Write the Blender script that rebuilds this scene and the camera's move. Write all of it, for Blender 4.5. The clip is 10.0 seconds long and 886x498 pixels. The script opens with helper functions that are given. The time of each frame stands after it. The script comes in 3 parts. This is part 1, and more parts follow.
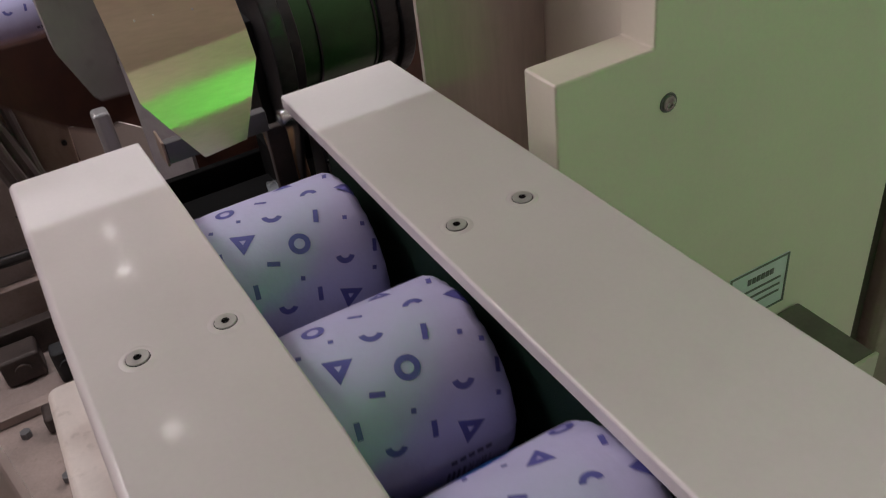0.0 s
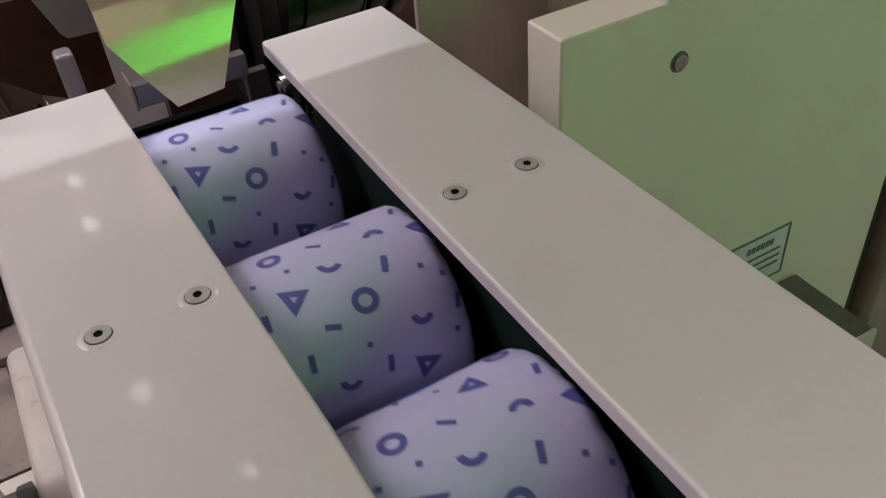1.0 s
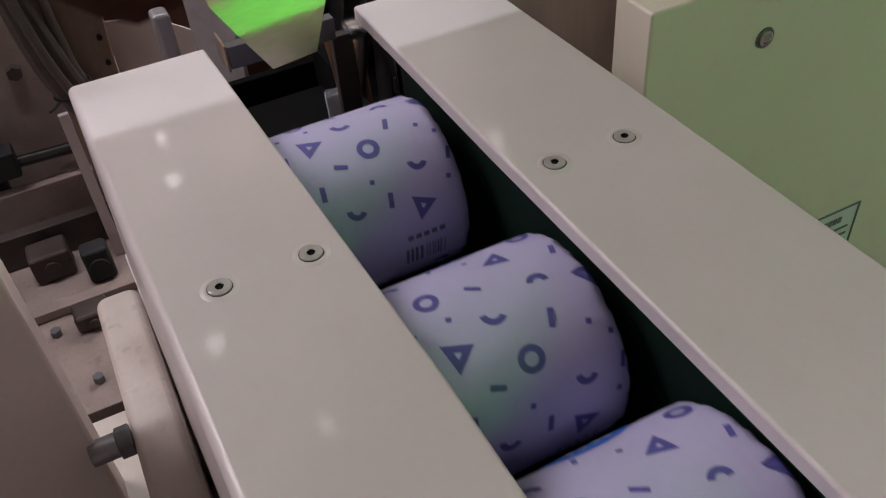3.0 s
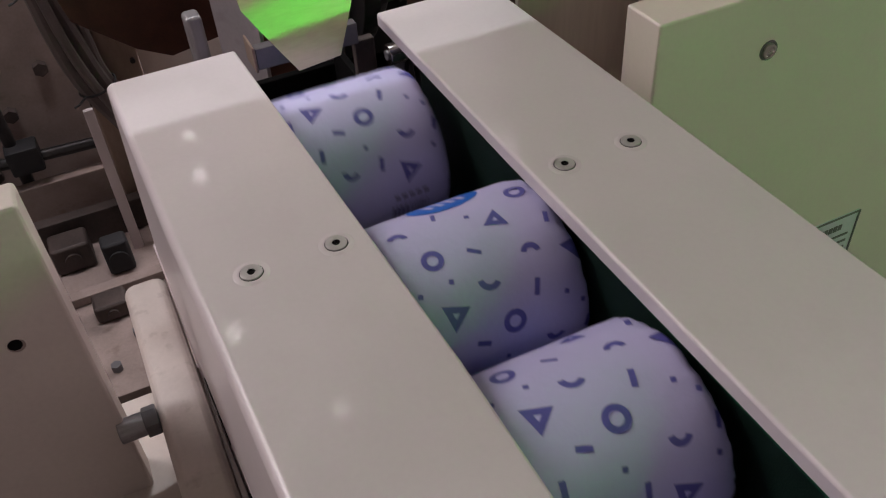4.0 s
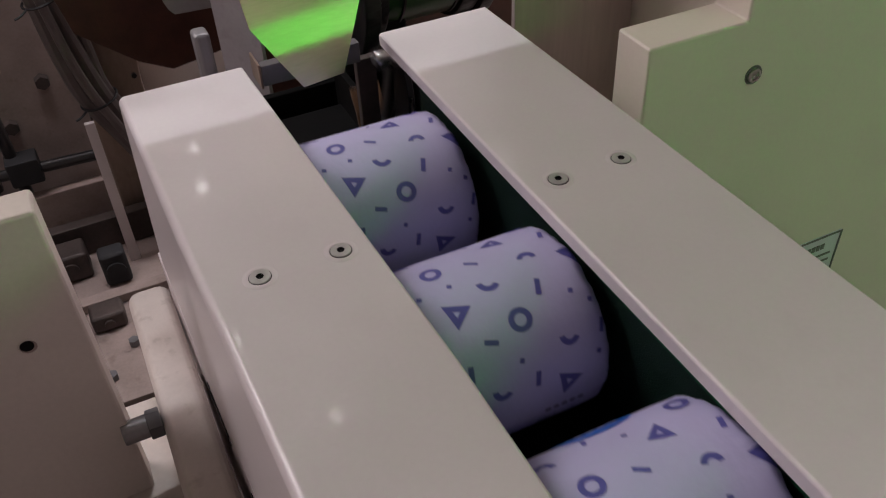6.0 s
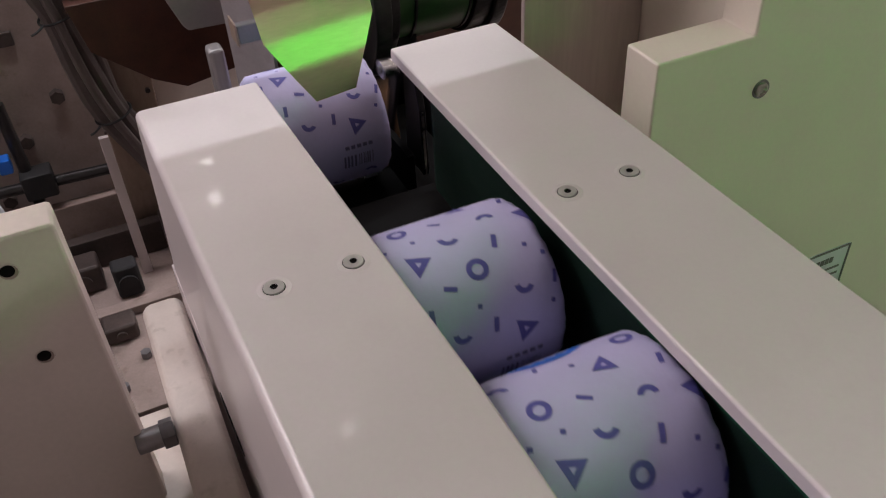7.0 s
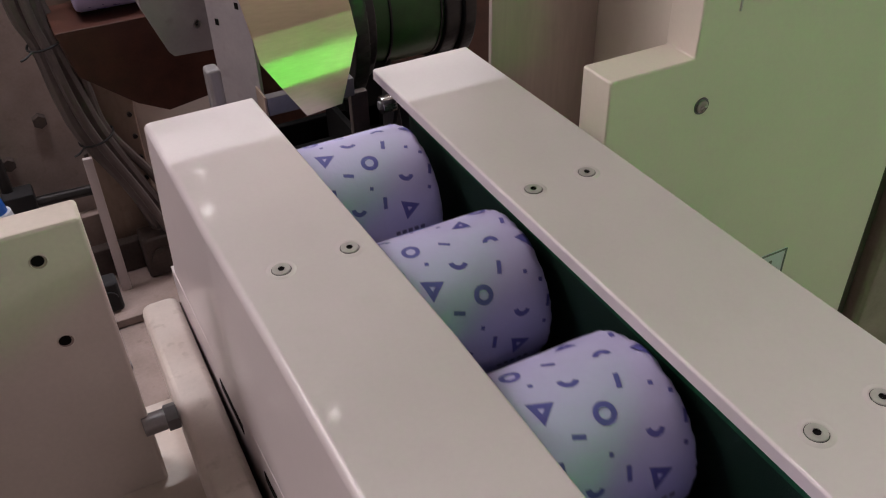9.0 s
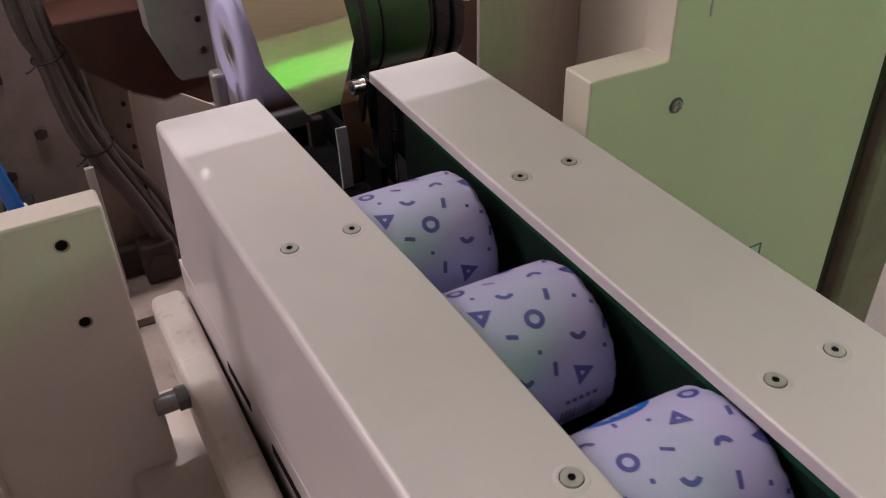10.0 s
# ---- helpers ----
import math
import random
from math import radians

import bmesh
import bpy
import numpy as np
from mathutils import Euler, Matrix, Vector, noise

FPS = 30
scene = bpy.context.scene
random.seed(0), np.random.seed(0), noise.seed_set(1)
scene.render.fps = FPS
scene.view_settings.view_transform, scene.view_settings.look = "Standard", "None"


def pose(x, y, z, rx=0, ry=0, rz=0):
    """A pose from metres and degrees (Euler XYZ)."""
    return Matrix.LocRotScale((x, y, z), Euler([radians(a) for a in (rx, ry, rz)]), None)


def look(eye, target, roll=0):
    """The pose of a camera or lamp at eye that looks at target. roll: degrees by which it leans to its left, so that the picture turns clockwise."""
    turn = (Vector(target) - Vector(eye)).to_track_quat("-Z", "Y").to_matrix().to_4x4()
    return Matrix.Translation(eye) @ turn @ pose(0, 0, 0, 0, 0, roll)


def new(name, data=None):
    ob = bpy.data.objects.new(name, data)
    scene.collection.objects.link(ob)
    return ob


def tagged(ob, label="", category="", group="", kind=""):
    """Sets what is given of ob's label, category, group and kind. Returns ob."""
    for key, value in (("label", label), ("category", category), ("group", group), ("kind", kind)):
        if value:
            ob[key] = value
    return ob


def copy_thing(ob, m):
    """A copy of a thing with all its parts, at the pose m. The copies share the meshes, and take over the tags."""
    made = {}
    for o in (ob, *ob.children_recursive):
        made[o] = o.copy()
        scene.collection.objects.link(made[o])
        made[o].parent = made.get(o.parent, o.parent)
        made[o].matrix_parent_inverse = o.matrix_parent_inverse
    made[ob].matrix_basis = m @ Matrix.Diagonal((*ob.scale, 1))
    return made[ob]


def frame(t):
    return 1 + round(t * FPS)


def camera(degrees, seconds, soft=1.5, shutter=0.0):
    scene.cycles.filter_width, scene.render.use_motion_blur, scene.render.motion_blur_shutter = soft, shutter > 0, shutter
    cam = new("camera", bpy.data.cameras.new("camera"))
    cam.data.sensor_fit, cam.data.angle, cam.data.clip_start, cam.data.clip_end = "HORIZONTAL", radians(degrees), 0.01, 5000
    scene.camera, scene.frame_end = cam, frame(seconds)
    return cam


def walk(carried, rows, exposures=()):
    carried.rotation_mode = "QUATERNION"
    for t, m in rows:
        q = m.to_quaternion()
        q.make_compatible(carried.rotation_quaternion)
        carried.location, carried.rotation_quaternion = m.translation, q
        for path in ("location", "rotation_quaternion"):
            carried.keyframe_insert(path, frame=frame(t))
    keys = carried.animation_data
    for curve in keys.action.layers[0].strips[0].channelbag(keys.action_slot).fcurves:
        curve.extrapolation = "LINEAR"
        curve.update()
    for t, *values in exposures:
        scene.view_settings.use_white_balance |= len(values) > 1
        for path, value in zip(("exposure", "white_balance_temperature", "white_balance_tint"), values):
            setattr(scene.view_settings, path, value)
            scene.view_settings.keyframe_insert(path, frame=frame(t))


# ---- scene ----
cam = camera(54.5, 10.0, soft=1.1, shutter=0.28)
PATH = [
    (0, (-0.106, -0.355, 1.224), (0.577, 1.109, 0.046), -7.7),
    (0.5, (-0.09, -0.325, 1.204), (0.588, 1.101, -0.023), -6.3),
    (1, (-0.096, -0.314, 1.208), (0.59, 1.065, -0.067), -5.3),
    (1.5, (-0.111, -0.305, 1.206), (0.564, 1.061, -0.09), -5.1),
    (2, (-0.112, -0.304, 1.205), (0.533, 1.055, -0.112), -5.1),
    (2.5, (-0.122, -0.302, 1.211), (0.503, 1.057, -0.116), -5.1),
    (3, (-0.131, -0.307, 1.22), (0.463, 1.062, -0.112), -5.2),
    (4.5, (-0.152, -0.34, 1.244), (0.431, 1.047, -0.074), -4.1),
    (5, (-0.157, -0.346, 1.249), (0.443, 1.043, -0.059), -3.5),
    (6.5, (-0.159, -0.347, 1.247), (0.456, 1.062, -0.033), -3.0),
    (7, (-0.162, -0.352, 1.251), (0.444, 1.074, -0.015), -3.4),
    (7.5, (-0.169, -0.361, 1.255), (0.448, 1.069, -0.001), -3.3),
    (8, (-0.178, -0.381, 1.262), (0.463, 1.051, 0.022), -2.9),
    (8.5, (-0.202, -0.411, 1.273), (0.478, 1.017, 0.048), -2.2),
    (9, (-0.206, -0.413, 1.275), (0.504, 1.014, 0.066), -1.7),
    (9.5, (-0.207, -0.419, 1.278), (0.518, 1.013, 0.086), -1.7),
    (10, (-0.235, -0.459, 1.282), (0.513, 0.979, 0.111), -1.6),
]
walk(cam, [(t, look(eye, target, roll)) for t, eye, target, roll in PATH],
     [(0.0, -.34, 6400, 9), (1.0, -.22, 6400, 10), (1.5, -.35, 6390, 10), (2.5, -.36, 6380, 11), (4.5, -.36, 6420, 12), (5.0, -.30, 6430, 12), (6.5, -.47, 6430, 12),
      (7.0, -.18, 6440, 12), (7.5, -.12, 6450, 12), (8.5, -.15, 6450, 13), (9.5, -.13, 6550, 13), (10.0, -.2, 6620, 13)])

# ---- world and large lights ----
world = bpy.data.worlds.new("hall_air")
scene.world = world
world.use_nodes = True
world.node_tree.nodes["Background"].inputs[0].default_value = (0.9, 0.92, 1.0, 1)
world.node_tree.nodes["Background"].inputs[1].default_value = 0.02

RAIL_TOP = 0.95
CEILING = 4.0
# ceiling luminaires: x, y, length along x, width along y
LUMINAIRES = [(-2.9, 2.6, 2.8, 2.0), (3.3, 2.8, 2.8, 2.0), (-0.6, 0.9, 1.2, 0.2), (1.3, -3.3, 1.6, 0.3)]
LAMP_POWER = [150, 150, 44, 5]
for (lx, ly, ll, lw), power in zip(LUMINAIRES, LAMP_POWER):
    lamp = bpy.data.lights.new("tube_light", "AREA")
    lamp.shape, lamp.size, lamp.size_y, lamp.energy, lamp.color = "RECTANGLE", ll, lw, power, (1.0, 0.893, 0.93)
    new("tube_light", lamp).matrix_world = look((lx, ly, CEILING - 0.09), (lx, ly, 0))


# unseen fill light on a stand beside the machine, added to brighten its front faces
FILL, FILL_AIM = (4.0, -2.6, 2.35), (0.2, 0.1, 0.9)
lamp = bpy.data.lights.new("unseen_fill_light", "AREA")
lamp.shape, lamp.size, lamp.size_y, lamp.energy, lamp.color = "RECTANGLE", 1.1, 0.35, 20, (1.0, 0.90, 0.93)
new("unseen_fill_light", lamp).matrix_world = look(FILL, FILL_AIM)

# unseen lamp behind the hood's front plate, added to brighten the rails' far ends
lamp = bpy.data.lights.new("unseen_head_lamp", "AREA")
lamp.shape, lamp.size, lamp.size_y, lamp.energy, lamp.color = "RECTANGLE", 0.25, 0.006, 11.0, (0.93, 0.96, 1.0)
new("unseen_head_lamp", lamp).matrix_world = look((0.0, 0.62, 2.58), (0.0, 0.25, 0.9))


# ---- materials ----
def node_mat(name):
    m = bpy.data.materials.new(name)
    m.use_nodes = True
    t = m.node_tree
    return m, t, t.nodes["Principled BSDF"]


def surf(name, color, rough=0.5, metal=0.0, vary=0.12, scale=25.0, grain=220.0, bump=0.15, coat=0.0, stretch=(1, 1, 1), spots=0.0):
    """A painted, plastic or metal surface with large stains, fine grain and a little relief."""
    m, t, b = node_mat(name)
    n, l = t.nodes, t.links
    co = n.new("ShaderNodeTexCoord")
    mp = n.new("ShaderNodeMapping")
    mp.inputs["Scale"].default_value = stretch
    l.new(co.outputs["Object"], mp.inputs[0])
    big = n.new("ShaderNodeTexNoise")
    big.inputs["Scale"].default_value, big.inputs["Detail"].default_value = scale, 5
    fine = n.new("ShaderNodeTexNoise")
    fine.inputs["Scale"].default_value, fine.inputs["Detail"].default_value = grain, 3
    l.new(mp.outputs[0], big.inputs[0]), l.new(mp.outputs[0], fine.inputs[0])
    mixed = n.new("ShaderNodeMath")
    mixed.operation = "ADD"
    half = n.new("ShaderNodeMath")
    half.operation, half.inputs[1].default_value = "MULTIPLY", 0.35
    l.new(fine.outputs[0], half.inputs[0]), l.new(big.outputs[0], mixed.inputs[0]), l.new(half.outputs[0], mixed.inputs[1])
    ramp = n.new("ShaderNodeValToRGB")
    ramp.color_ramp.elements[0].position, ramp.color_ramp.elements[1].position = 0.4, 0.95
    dark = [c * (1 - vary) for c in color]
    light = [min(1, c * (1 + vary * 0.6)) for c in color]
    ramp.color_ramp.elements[0].color, ramp.color_ramp.elements[1].color = (*dark, 1), (*light, 1)
    l.new(mixed.outputs[0], ramp.inputs[0])
    out = ramp.outputs[0]
    if spots:
        sp = n.new("ShaderNodeTexNoise")
        sp.inputs["Scale"].default_value, sp.inputs["Detail"].default_value = scale * 2.3, 7
        l.new(co.outputs["Object"], sp.inputs[0])
        sr = n.new("ShaderNodeValToRGB")
        sr.color_ramp.elements[0].position, sr.color_ramp.elements[1].position = 0.60, 0.72
        l.new(sp.outputs[0], sr.inputs[0])
        k = n.new("ShaderNodeMath")
        k.operation, k.inputs[1].default_value = "MULTIPLY", spots
        l.new(sr.outputs[0], k.inputs[0])
        mx = n.new("ShaderNodeMix")
        mx.data_type = "RGBA"
        l.new(k.outputs[0], mx.inputs[0]), l.new(out, mx.inputs[6])
        mx.inputs[7].default_value = (color[0] * 0.42, color[1] * 0.38, color[2] * 0.33, 1)
        out = mx.outputs[2]
    l.new(out, b.inputs["Base Color"])
    rr = n.new("ShaderNodeMapRange")
    rr.inputs[3].default_value, rr.inputs[4].default_value = max(0.02, rough - 0.07), min(1, rough + 0.09)
    l.new(big.outputs[0], rr.inputs[0]), l.new(rr.outputs[0], b.inputs["Roughness"])
    b.inputs["Metallic"].default_value = metal
    b.inputs["Coat Weight"].default_value, b.inputs["Coat Roughness"].default_value = coat, 0.085
    if bump:
        bp = n.new("ShaderNodeBump")
        bp.inputs["Strength"].default_value, bp.inputs["Distance"].default_value = bump, 0.0006
        l.new(fine.outputs[0], bp.inputs["Height"]), l.new(bp.outputs[0], b.inputs["Normal"])
    return m


def glow(name, color, strength):
    m, t, b = node_mat(name)
    b.inputs["Base Color"].default_value = (*[c * 0.5 for c in color], 1)
    b.inputs["Emission Color"].default_value, b.inputs["Emission Strength"].default_value = (*color, 1), strength
    return m


M_RAIL = surf("cream_gloss_paint", (0.665, 0.60, 0.608), 0.42, vary=0.055, scale=9, grain=300, bump=0.05, coat=0.36, spots=0.04)
M_GUARD = surf("worn_cream_paint", (0.66, 0.585, 0.535), 0.42, vary=0.12, scale=7, grain=240, bump=0.1, spots=0.1)
M_PANEL = surf("cream_satin_paint", (0.80, 0.715, 0.63), 0.42, vary=0.06, scale=5, grain=260, bump=0.08)
M_BAR = surf("worn_nylon", (0.60, 0.525, 0.48), 0.5, vary=0.12, scale=30, grain=300, bump=0.2, spots=0.35)
M_STEEL = surf("stainless_sheet", (0.60, 0.45, 0.345), 0.34, 1.0, vary=0.2, scale=14, grain=420, bump=0.12, stretch=(0.12, 1, 1), spots=0.08)
M_PLATE = surf("matt_aluminium_plate", (0.30, 0.285, 0.29), 0.42, 0.6, vary=0.2, scale=25, grain=350, bump=0.15, stretch=(1, 1, 0.15), spots=0.25)
M_CHROME = surf("chromed_steel", (0.72, 0.70, 0.70), 0.18, 1.0, vary=0.12, scale=40, grain=400, bump=0.06)
M_ALU = surf("grey_aluminium", (0.19, 0.186, 0.195), 0.45, 0.5, vary=0.15, scale=30, grain=300, bump=0.12, spots=0.2)
M_SCREW = surf("zinc_plated_steel", (0.62, 0.60, 0.57), 0.27, 1.0, vary=0.2, scale=120, grain=700, bump=0.2)
M_HEAD = surf("bright_screw_steel", (0.52, 0.50, 0.485), 0.32, 0.35, vary=0.12, scale=150, grain=800, bump=0.1)
M_BACK = surf("brushed_back_plate", (0.50, 0.42, 0.39), 0.45, 0.25, vary=0.25, scale=9, grain=180, bump=0.12, stretch=(1, 1, 0.12), spots=0.15)
# belt green taken almost to black for the shade low on the belts
M_BELT = surf("green_pvc_belt_in_shade", (0.0025, 0.015, 0.009), 0.5, vary=0.3, scale=60, grain=900, bump=0.5)
# brighter copy of the belt green, standing for the lit upper edge
M_BELT_LIT = surf("green_belt_lit_edge", (0.012, 0.085, 0.042), 0.45, vary=0.25, scale=60, grain=700, bump=0.4)
M_BLACK = surf("black_anodised", (0.018, 0.017, 0.018), 0.32, vary=0.3, scale=60, grain=500, bump=0.15)
# black drum shell with the green light's reflection put into its base colour
M_DRUM = surf("green_reflection_on_black", (0.018, 0.085, 0.016), 0.36, vary=0.35, scale=30, grain=400, bump=0.08, coat=0.2)
M_RUBBER = surf("black_rubber", (0.02, 0.02, 0.022), 0.7, vary=0.3, scale=80, grain=600, bump=0.4)
M_COPPER = surf("copper_toned_sheet", (0.26, 0.15, 0.09), 0.35, 0.7, vary=0.3, scale=30, grain=300, bump=0.2, spots=0.3)
M_BROWN = surf("brown_bakelite", (0.07, 0.025, 0.016), 0.45, vary=0.35, scale=30, grain=300, bump=0.2, spots=0.3)
M_FRAME = surf("dusty_pinkish_frame_paint", (0.32, 0.25, 0.225), 0.6, vary=0.25, scale=18, grain=220, bump=0.25, spots=0.4)
M_CABLE = surf("grey_air_hose", (0.13, 0.105, 0.10), 0.42, vary=0.2, scale=40, grain=400, bump=0.1)
# grimy steel colour; on the cabinet's edge strip it stands for a shaded gap
M_GRIME_SHADE = surf("oily_steel_and_gap_shade", (0.075, 0.056, 0.05), 0.55, 0.2, vary=0.45, scale=22, grain=200, bump=0.3, spots=0.4)
M_POST = surf("dull_golden_brown_steel", (0.33, 0.25, 0.20), 0.45, 0.3, vary=0.3, scale=14, grain=220, bump=0.2, stretch=(1, 1, .3), spots=0.3)
M_GREY = surf("mauve_grey_paint", (0.36, 0.33, 0.345), 0.45, vary=0.15, scale=20, grain=250, bump=0.15, spots=0.2)
M_FAINT = surf("grey_plate_print", (0.17, 0.18, 0.17), 0.5, vary=0.1, scale=60, grain=300, bump=0.05)
# dusty paint, darkened to hold the conveyor cover's shade on the base block
M_DUST_SHADE = surf("dusty_paint_in_shade", (0.16, 0.14, 0.125), 0.6, vary=0.25, scale=20, grain=220, bump=0.2, spots=0.3)
M_BLUE = surf("blue_plastic", (0.01, 0.12, 0.52), 0.35, vary=0.15, scale=60, grain=500, bump=0.05)
M_FLOOR = surf("worn_hall_floor", (0.22, 0.18, 0.165), 0.5, vary=0.25, scale=3, grain=90, bump=0.2, spots=0.3)
M_WALL = surf("grey_hall_wall", (0.56, 0.54, 0.53), 0.8, vary=0.08, scale=1.5, grain=60, bump=0.1)
M_CEIL = surf("dull_hall_ceiling", (0.40, 0.37, 0.34), 0.8, vary=0.15, scale=1.2, grain=60, bump=0.1)
M_PAPER = surf("lavender_wrapping_paper", (0.55, 0.53, 0.80), 0.55, vary=0.05, scale=35, grain=260, bump=0.35)
M_PRINT = surf("violet_print_ink", (0.115, 0.112, 0.40), 0.5, vary=0.12, scale=200, grain=900, bump=0.1)
M_LOGO = surf("blue_print_ink", (0.015, 0.14, 0.62), 0.5, vary=0.1, scale=200, grain=900, bump=0.1)
M_INK = surf("dark_print_ink", (0.15, 0.14, 0.28), 0.5, vary=0.1, scale=200, grain=900, bump=0.1)
M_CORE = surf("grey_cardboard", (0.42, 0.38, 0.33), 0.85, vary=0.15, scale=90, grain=500, bump=0.3)
M_LABEL = surf("printed_foil_label", (0.70, 0.74, 0.78), 0.35, 0.05, vary=0.1, scale=60, grain=300, bump=0.05)
M_TUBE = glow("luminaire_diffuser", (1.0, 0.95, 0.88), 4.0)
M_GREEN = glow("green_signal_light", (0.035, 1.0, 0.03), 14.5)
M_LED = glow("white_led", (1.0, 0.98, 0.94), 19.0)
# near black, hardly glossy: shade of pocket, slots, bores and sockets put into colour
M_DARK = surf("shade_black", (0.006, 0.0055, 0.0055), 0.85, vary=0.3, scale=40, grain=300, bump=0.2)
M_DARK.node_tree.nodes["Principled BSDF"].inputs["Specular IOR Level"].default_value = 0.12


# ---- mesh helpers ----
def box(bm, x0, x1, y0, y1, z0, z1, bevel=0.0, segs=2):
    b = bmesh.new()
    bmesh.ops.create_cube(b, size=1)
    for v in b.verts:
        v.co = Vector((x0 + (v.co.x + 0.5) * (x1 - x0), y0 + (v.co.y + 0.5) * (y1 - y0), z0 + (v.co.z + 0.5) * (z1 - z0)))
    if bevel:
        bmesh.ops.bevel(b, geom=b.edges[:], offset=bevel, segments=segs, affect="EDGES", profile=0.5)
    merge(bm, b)


def merge(bm, other):
    me = bpy.data.meshes.new("scratch")
    other.to_mesh(me)
    other.free()
    bm.from_mesh(me)
    bpy.data.meshes.remove(me)


def cyl(bm, p, q, r, r2=None, segs=24, bevel=0.0):
    p, q = Vector(p), Vector(q)
    b = bmesh.new()
    bmesh.ops.create_cone(b, cap_ends=True, segments=segs, radius1=r, radius2=r if r2 is None else r2, depth=(q - p).length)
    if bevel:
        caps = [e for e in b.edges if any(len(f.verts) > 4 for f in e.link_faces)]
        bmesh.ops.bevel(b, geom=caps, offset=bevel, segments=2, affect="EDGES", profile=0.5)
    turn = (q - p).to_track_quat("Z", "Y").to_matrix().to_4x4()
    bmesh.ops.transform(b, matrix=Matrix.Translation((p + q) / 2) @ turn, verts=b.verts)
    merge(bm, b)


def prism(bm, outline, axis, lo, hi, bevel=0.0, segs=3):
    """Extrude a closed outline along an axis: 'z' takes (x, y), 'y' takes (x, z), 'x' takes (y, z)."""
    put = {"z": lambda a, b, c: (a, b, c), "y": lambda a, b, c: (a, c, b), "x": lambda a, b, c: (c, a, b)}[axis]
    b = bmesh.new()
    low = [b.verts.new(put(u, v, lo)) for u, v in outline]
    high = [b.verts.new(put(u, v, hi)) for u, v in outline]
    b.faces.new(low), b.faces.new(high)
    for i in range(len(outline)):
        j = (i + 1) % len(outline)
        b.faces.new((low[i], low[j], high[j], high[i]))
    bmesh.ops.recalc_face_normals(b, faces=b.faces)
    if bevel:
        bmesh.ops.bevel(b, geom=b.edges[:], offset=bevel, segments=segs, affect="EDGES", profile=0.5)
    merge(bm, b)


def lathe(bm, profile, segs=64, axis="x", closed=True):
    """Turn a profile of (along, radius) about an axis through the origin."""
    rings = []
    for a, r in profile:
        ring = []
        for i in range(segs):
            th = 2 * math.pi * i / segs
            c, s = r * math.cos(th), r * math.sin(th)
            ring.append(bm.verts.new((a, -s, c) if axis == "x" else (c, s, a)))
        rings.append(ring)
    for ra, rb in zip(rings, rings[1:]):
        for i in range(segs):
            j = (i + 1) % segs
            bm.faces.new((ra[i], ra[j], rb[j], rb[i]))


def tube(bm, pts, r, segs=10, steps=8):
    """A hose through points, smoothed."""
    pts = [Vector(p) for p in pts]
    ext = [2 * pts[0] - pts[1], *pts, 2 * pts[-1] - pts[-2]]
    line = []
    for i in range(1, len(ext) - 2):
        a, b, c, d = ext[i - 1:i + 3]
        for k in range(steps):
            t = k / steps
            line.append(0.5 * (2 * b + (c - a) * t + (2 * a - 5 * b + 4 * c - d) * t * t + (3 * b - a - 3 * c + d) * t ** 3))
    line.append(pts[-1])
    rings = []
    for i, p in enumerate(line):
        way = (line[min(i + 1, len(line) - 1)] - line[max(i - 1, 0)]).normalized()
        side = way.cross(Vector((0, 1, 0.2))).normalized()
        up = side.cross(way)
        rings.append([bm.verts.new(p + r * (math.cos(2 * math.pi * k / segs) * side + math.sin(2 * math.pi * k / segs) * up)) for k in range(segs)])
    for ra, rb in zip(rings, rings[1:]):
        for k in range(segs):
            bm.faces.new((ra[k], ra[(k + 1) % segs], rb[(k + 1) % segs], rb[k]))
    bm.faces.new(rings[0]), bm.faces.new(rings[-1])


def loft(bm, low, high, z0, z1):
    a = [bm.verts.new((x, y, z0)) for x, y in low]
    b = [bm.verts.new((x, y, z1)) for x, y in high]
    bm.faces.new(a), bm.faces.new(b)
    for i in range(len(a)):
        j = (i + 1) % len(a)
        bm.faces.new((a[i], a[j], b[j], b[i]))


def flatten_broad_faces(me):
    """Give each broad flat face its own normal up to its rim, and let the narrow rounded faces beside it blend into it."""
    polys, near = me.polygons, {}
    for p in polys:
        for v in p.vertices:
            near.setdefault(v, []).append(p.index)
    areas, facing = [p.area for p in polys], [p.normal.copy() for p in polys]
    split = [c.vector.copy() for c in me.corner_normals]
    changed = False
    for p in polys:
        for k in p.loop_indices:
            big = max(near[me.loops[k].vertex_index], key=lambda f: areas[f] if facing[f].dot(facing[p.index]) > .7 else 0)
            others = [areas[f] for f in near[me.loops[k].vertex_index] if f != big and facing[f].dot(facing[big]) < .9999]
            if others and areas[big] > 4 * max(a for a in others if a >= 0) or (others and areas[big] > 4 * min(others) and big == p.index):
                split[k], changed = facing[big], True
    if changed:
        me.normals_split_custom_set(split)


def finish(name, bm, material, smooth=True):
    bmesh.ops.recalc_face_normals(bm, faces=bm.faces)
    me = bpy.data.meshes.new(name)
    bm.to_mesh(me)
    bm.free()
    me.materials.append(material)
    if smooth:
        me.set_sharp_from_angle(angle=radians(35))
        for p in me.polygons:
            p.use_smooth = True
        flatten_broad_faces(me)
    return me


def part(name, bm, material, parent, label="", smooth=True):
    ob = new(name, finish(name, bm, material, smooth))
    ob.parent = parent
    return tagged(ob, label)


def thing(name, label, category, group="", kind="", at=(0, 0, 0)):
    ob = new(name)
    ob.location = at
    return tagged(ob, label, category, group, kind)


def solid(name, bm, material, label, category, group="", kind="", smooth=True):
    return tagged(new(name, finish(name, bm, material, smooth)), label, category, group, kind)


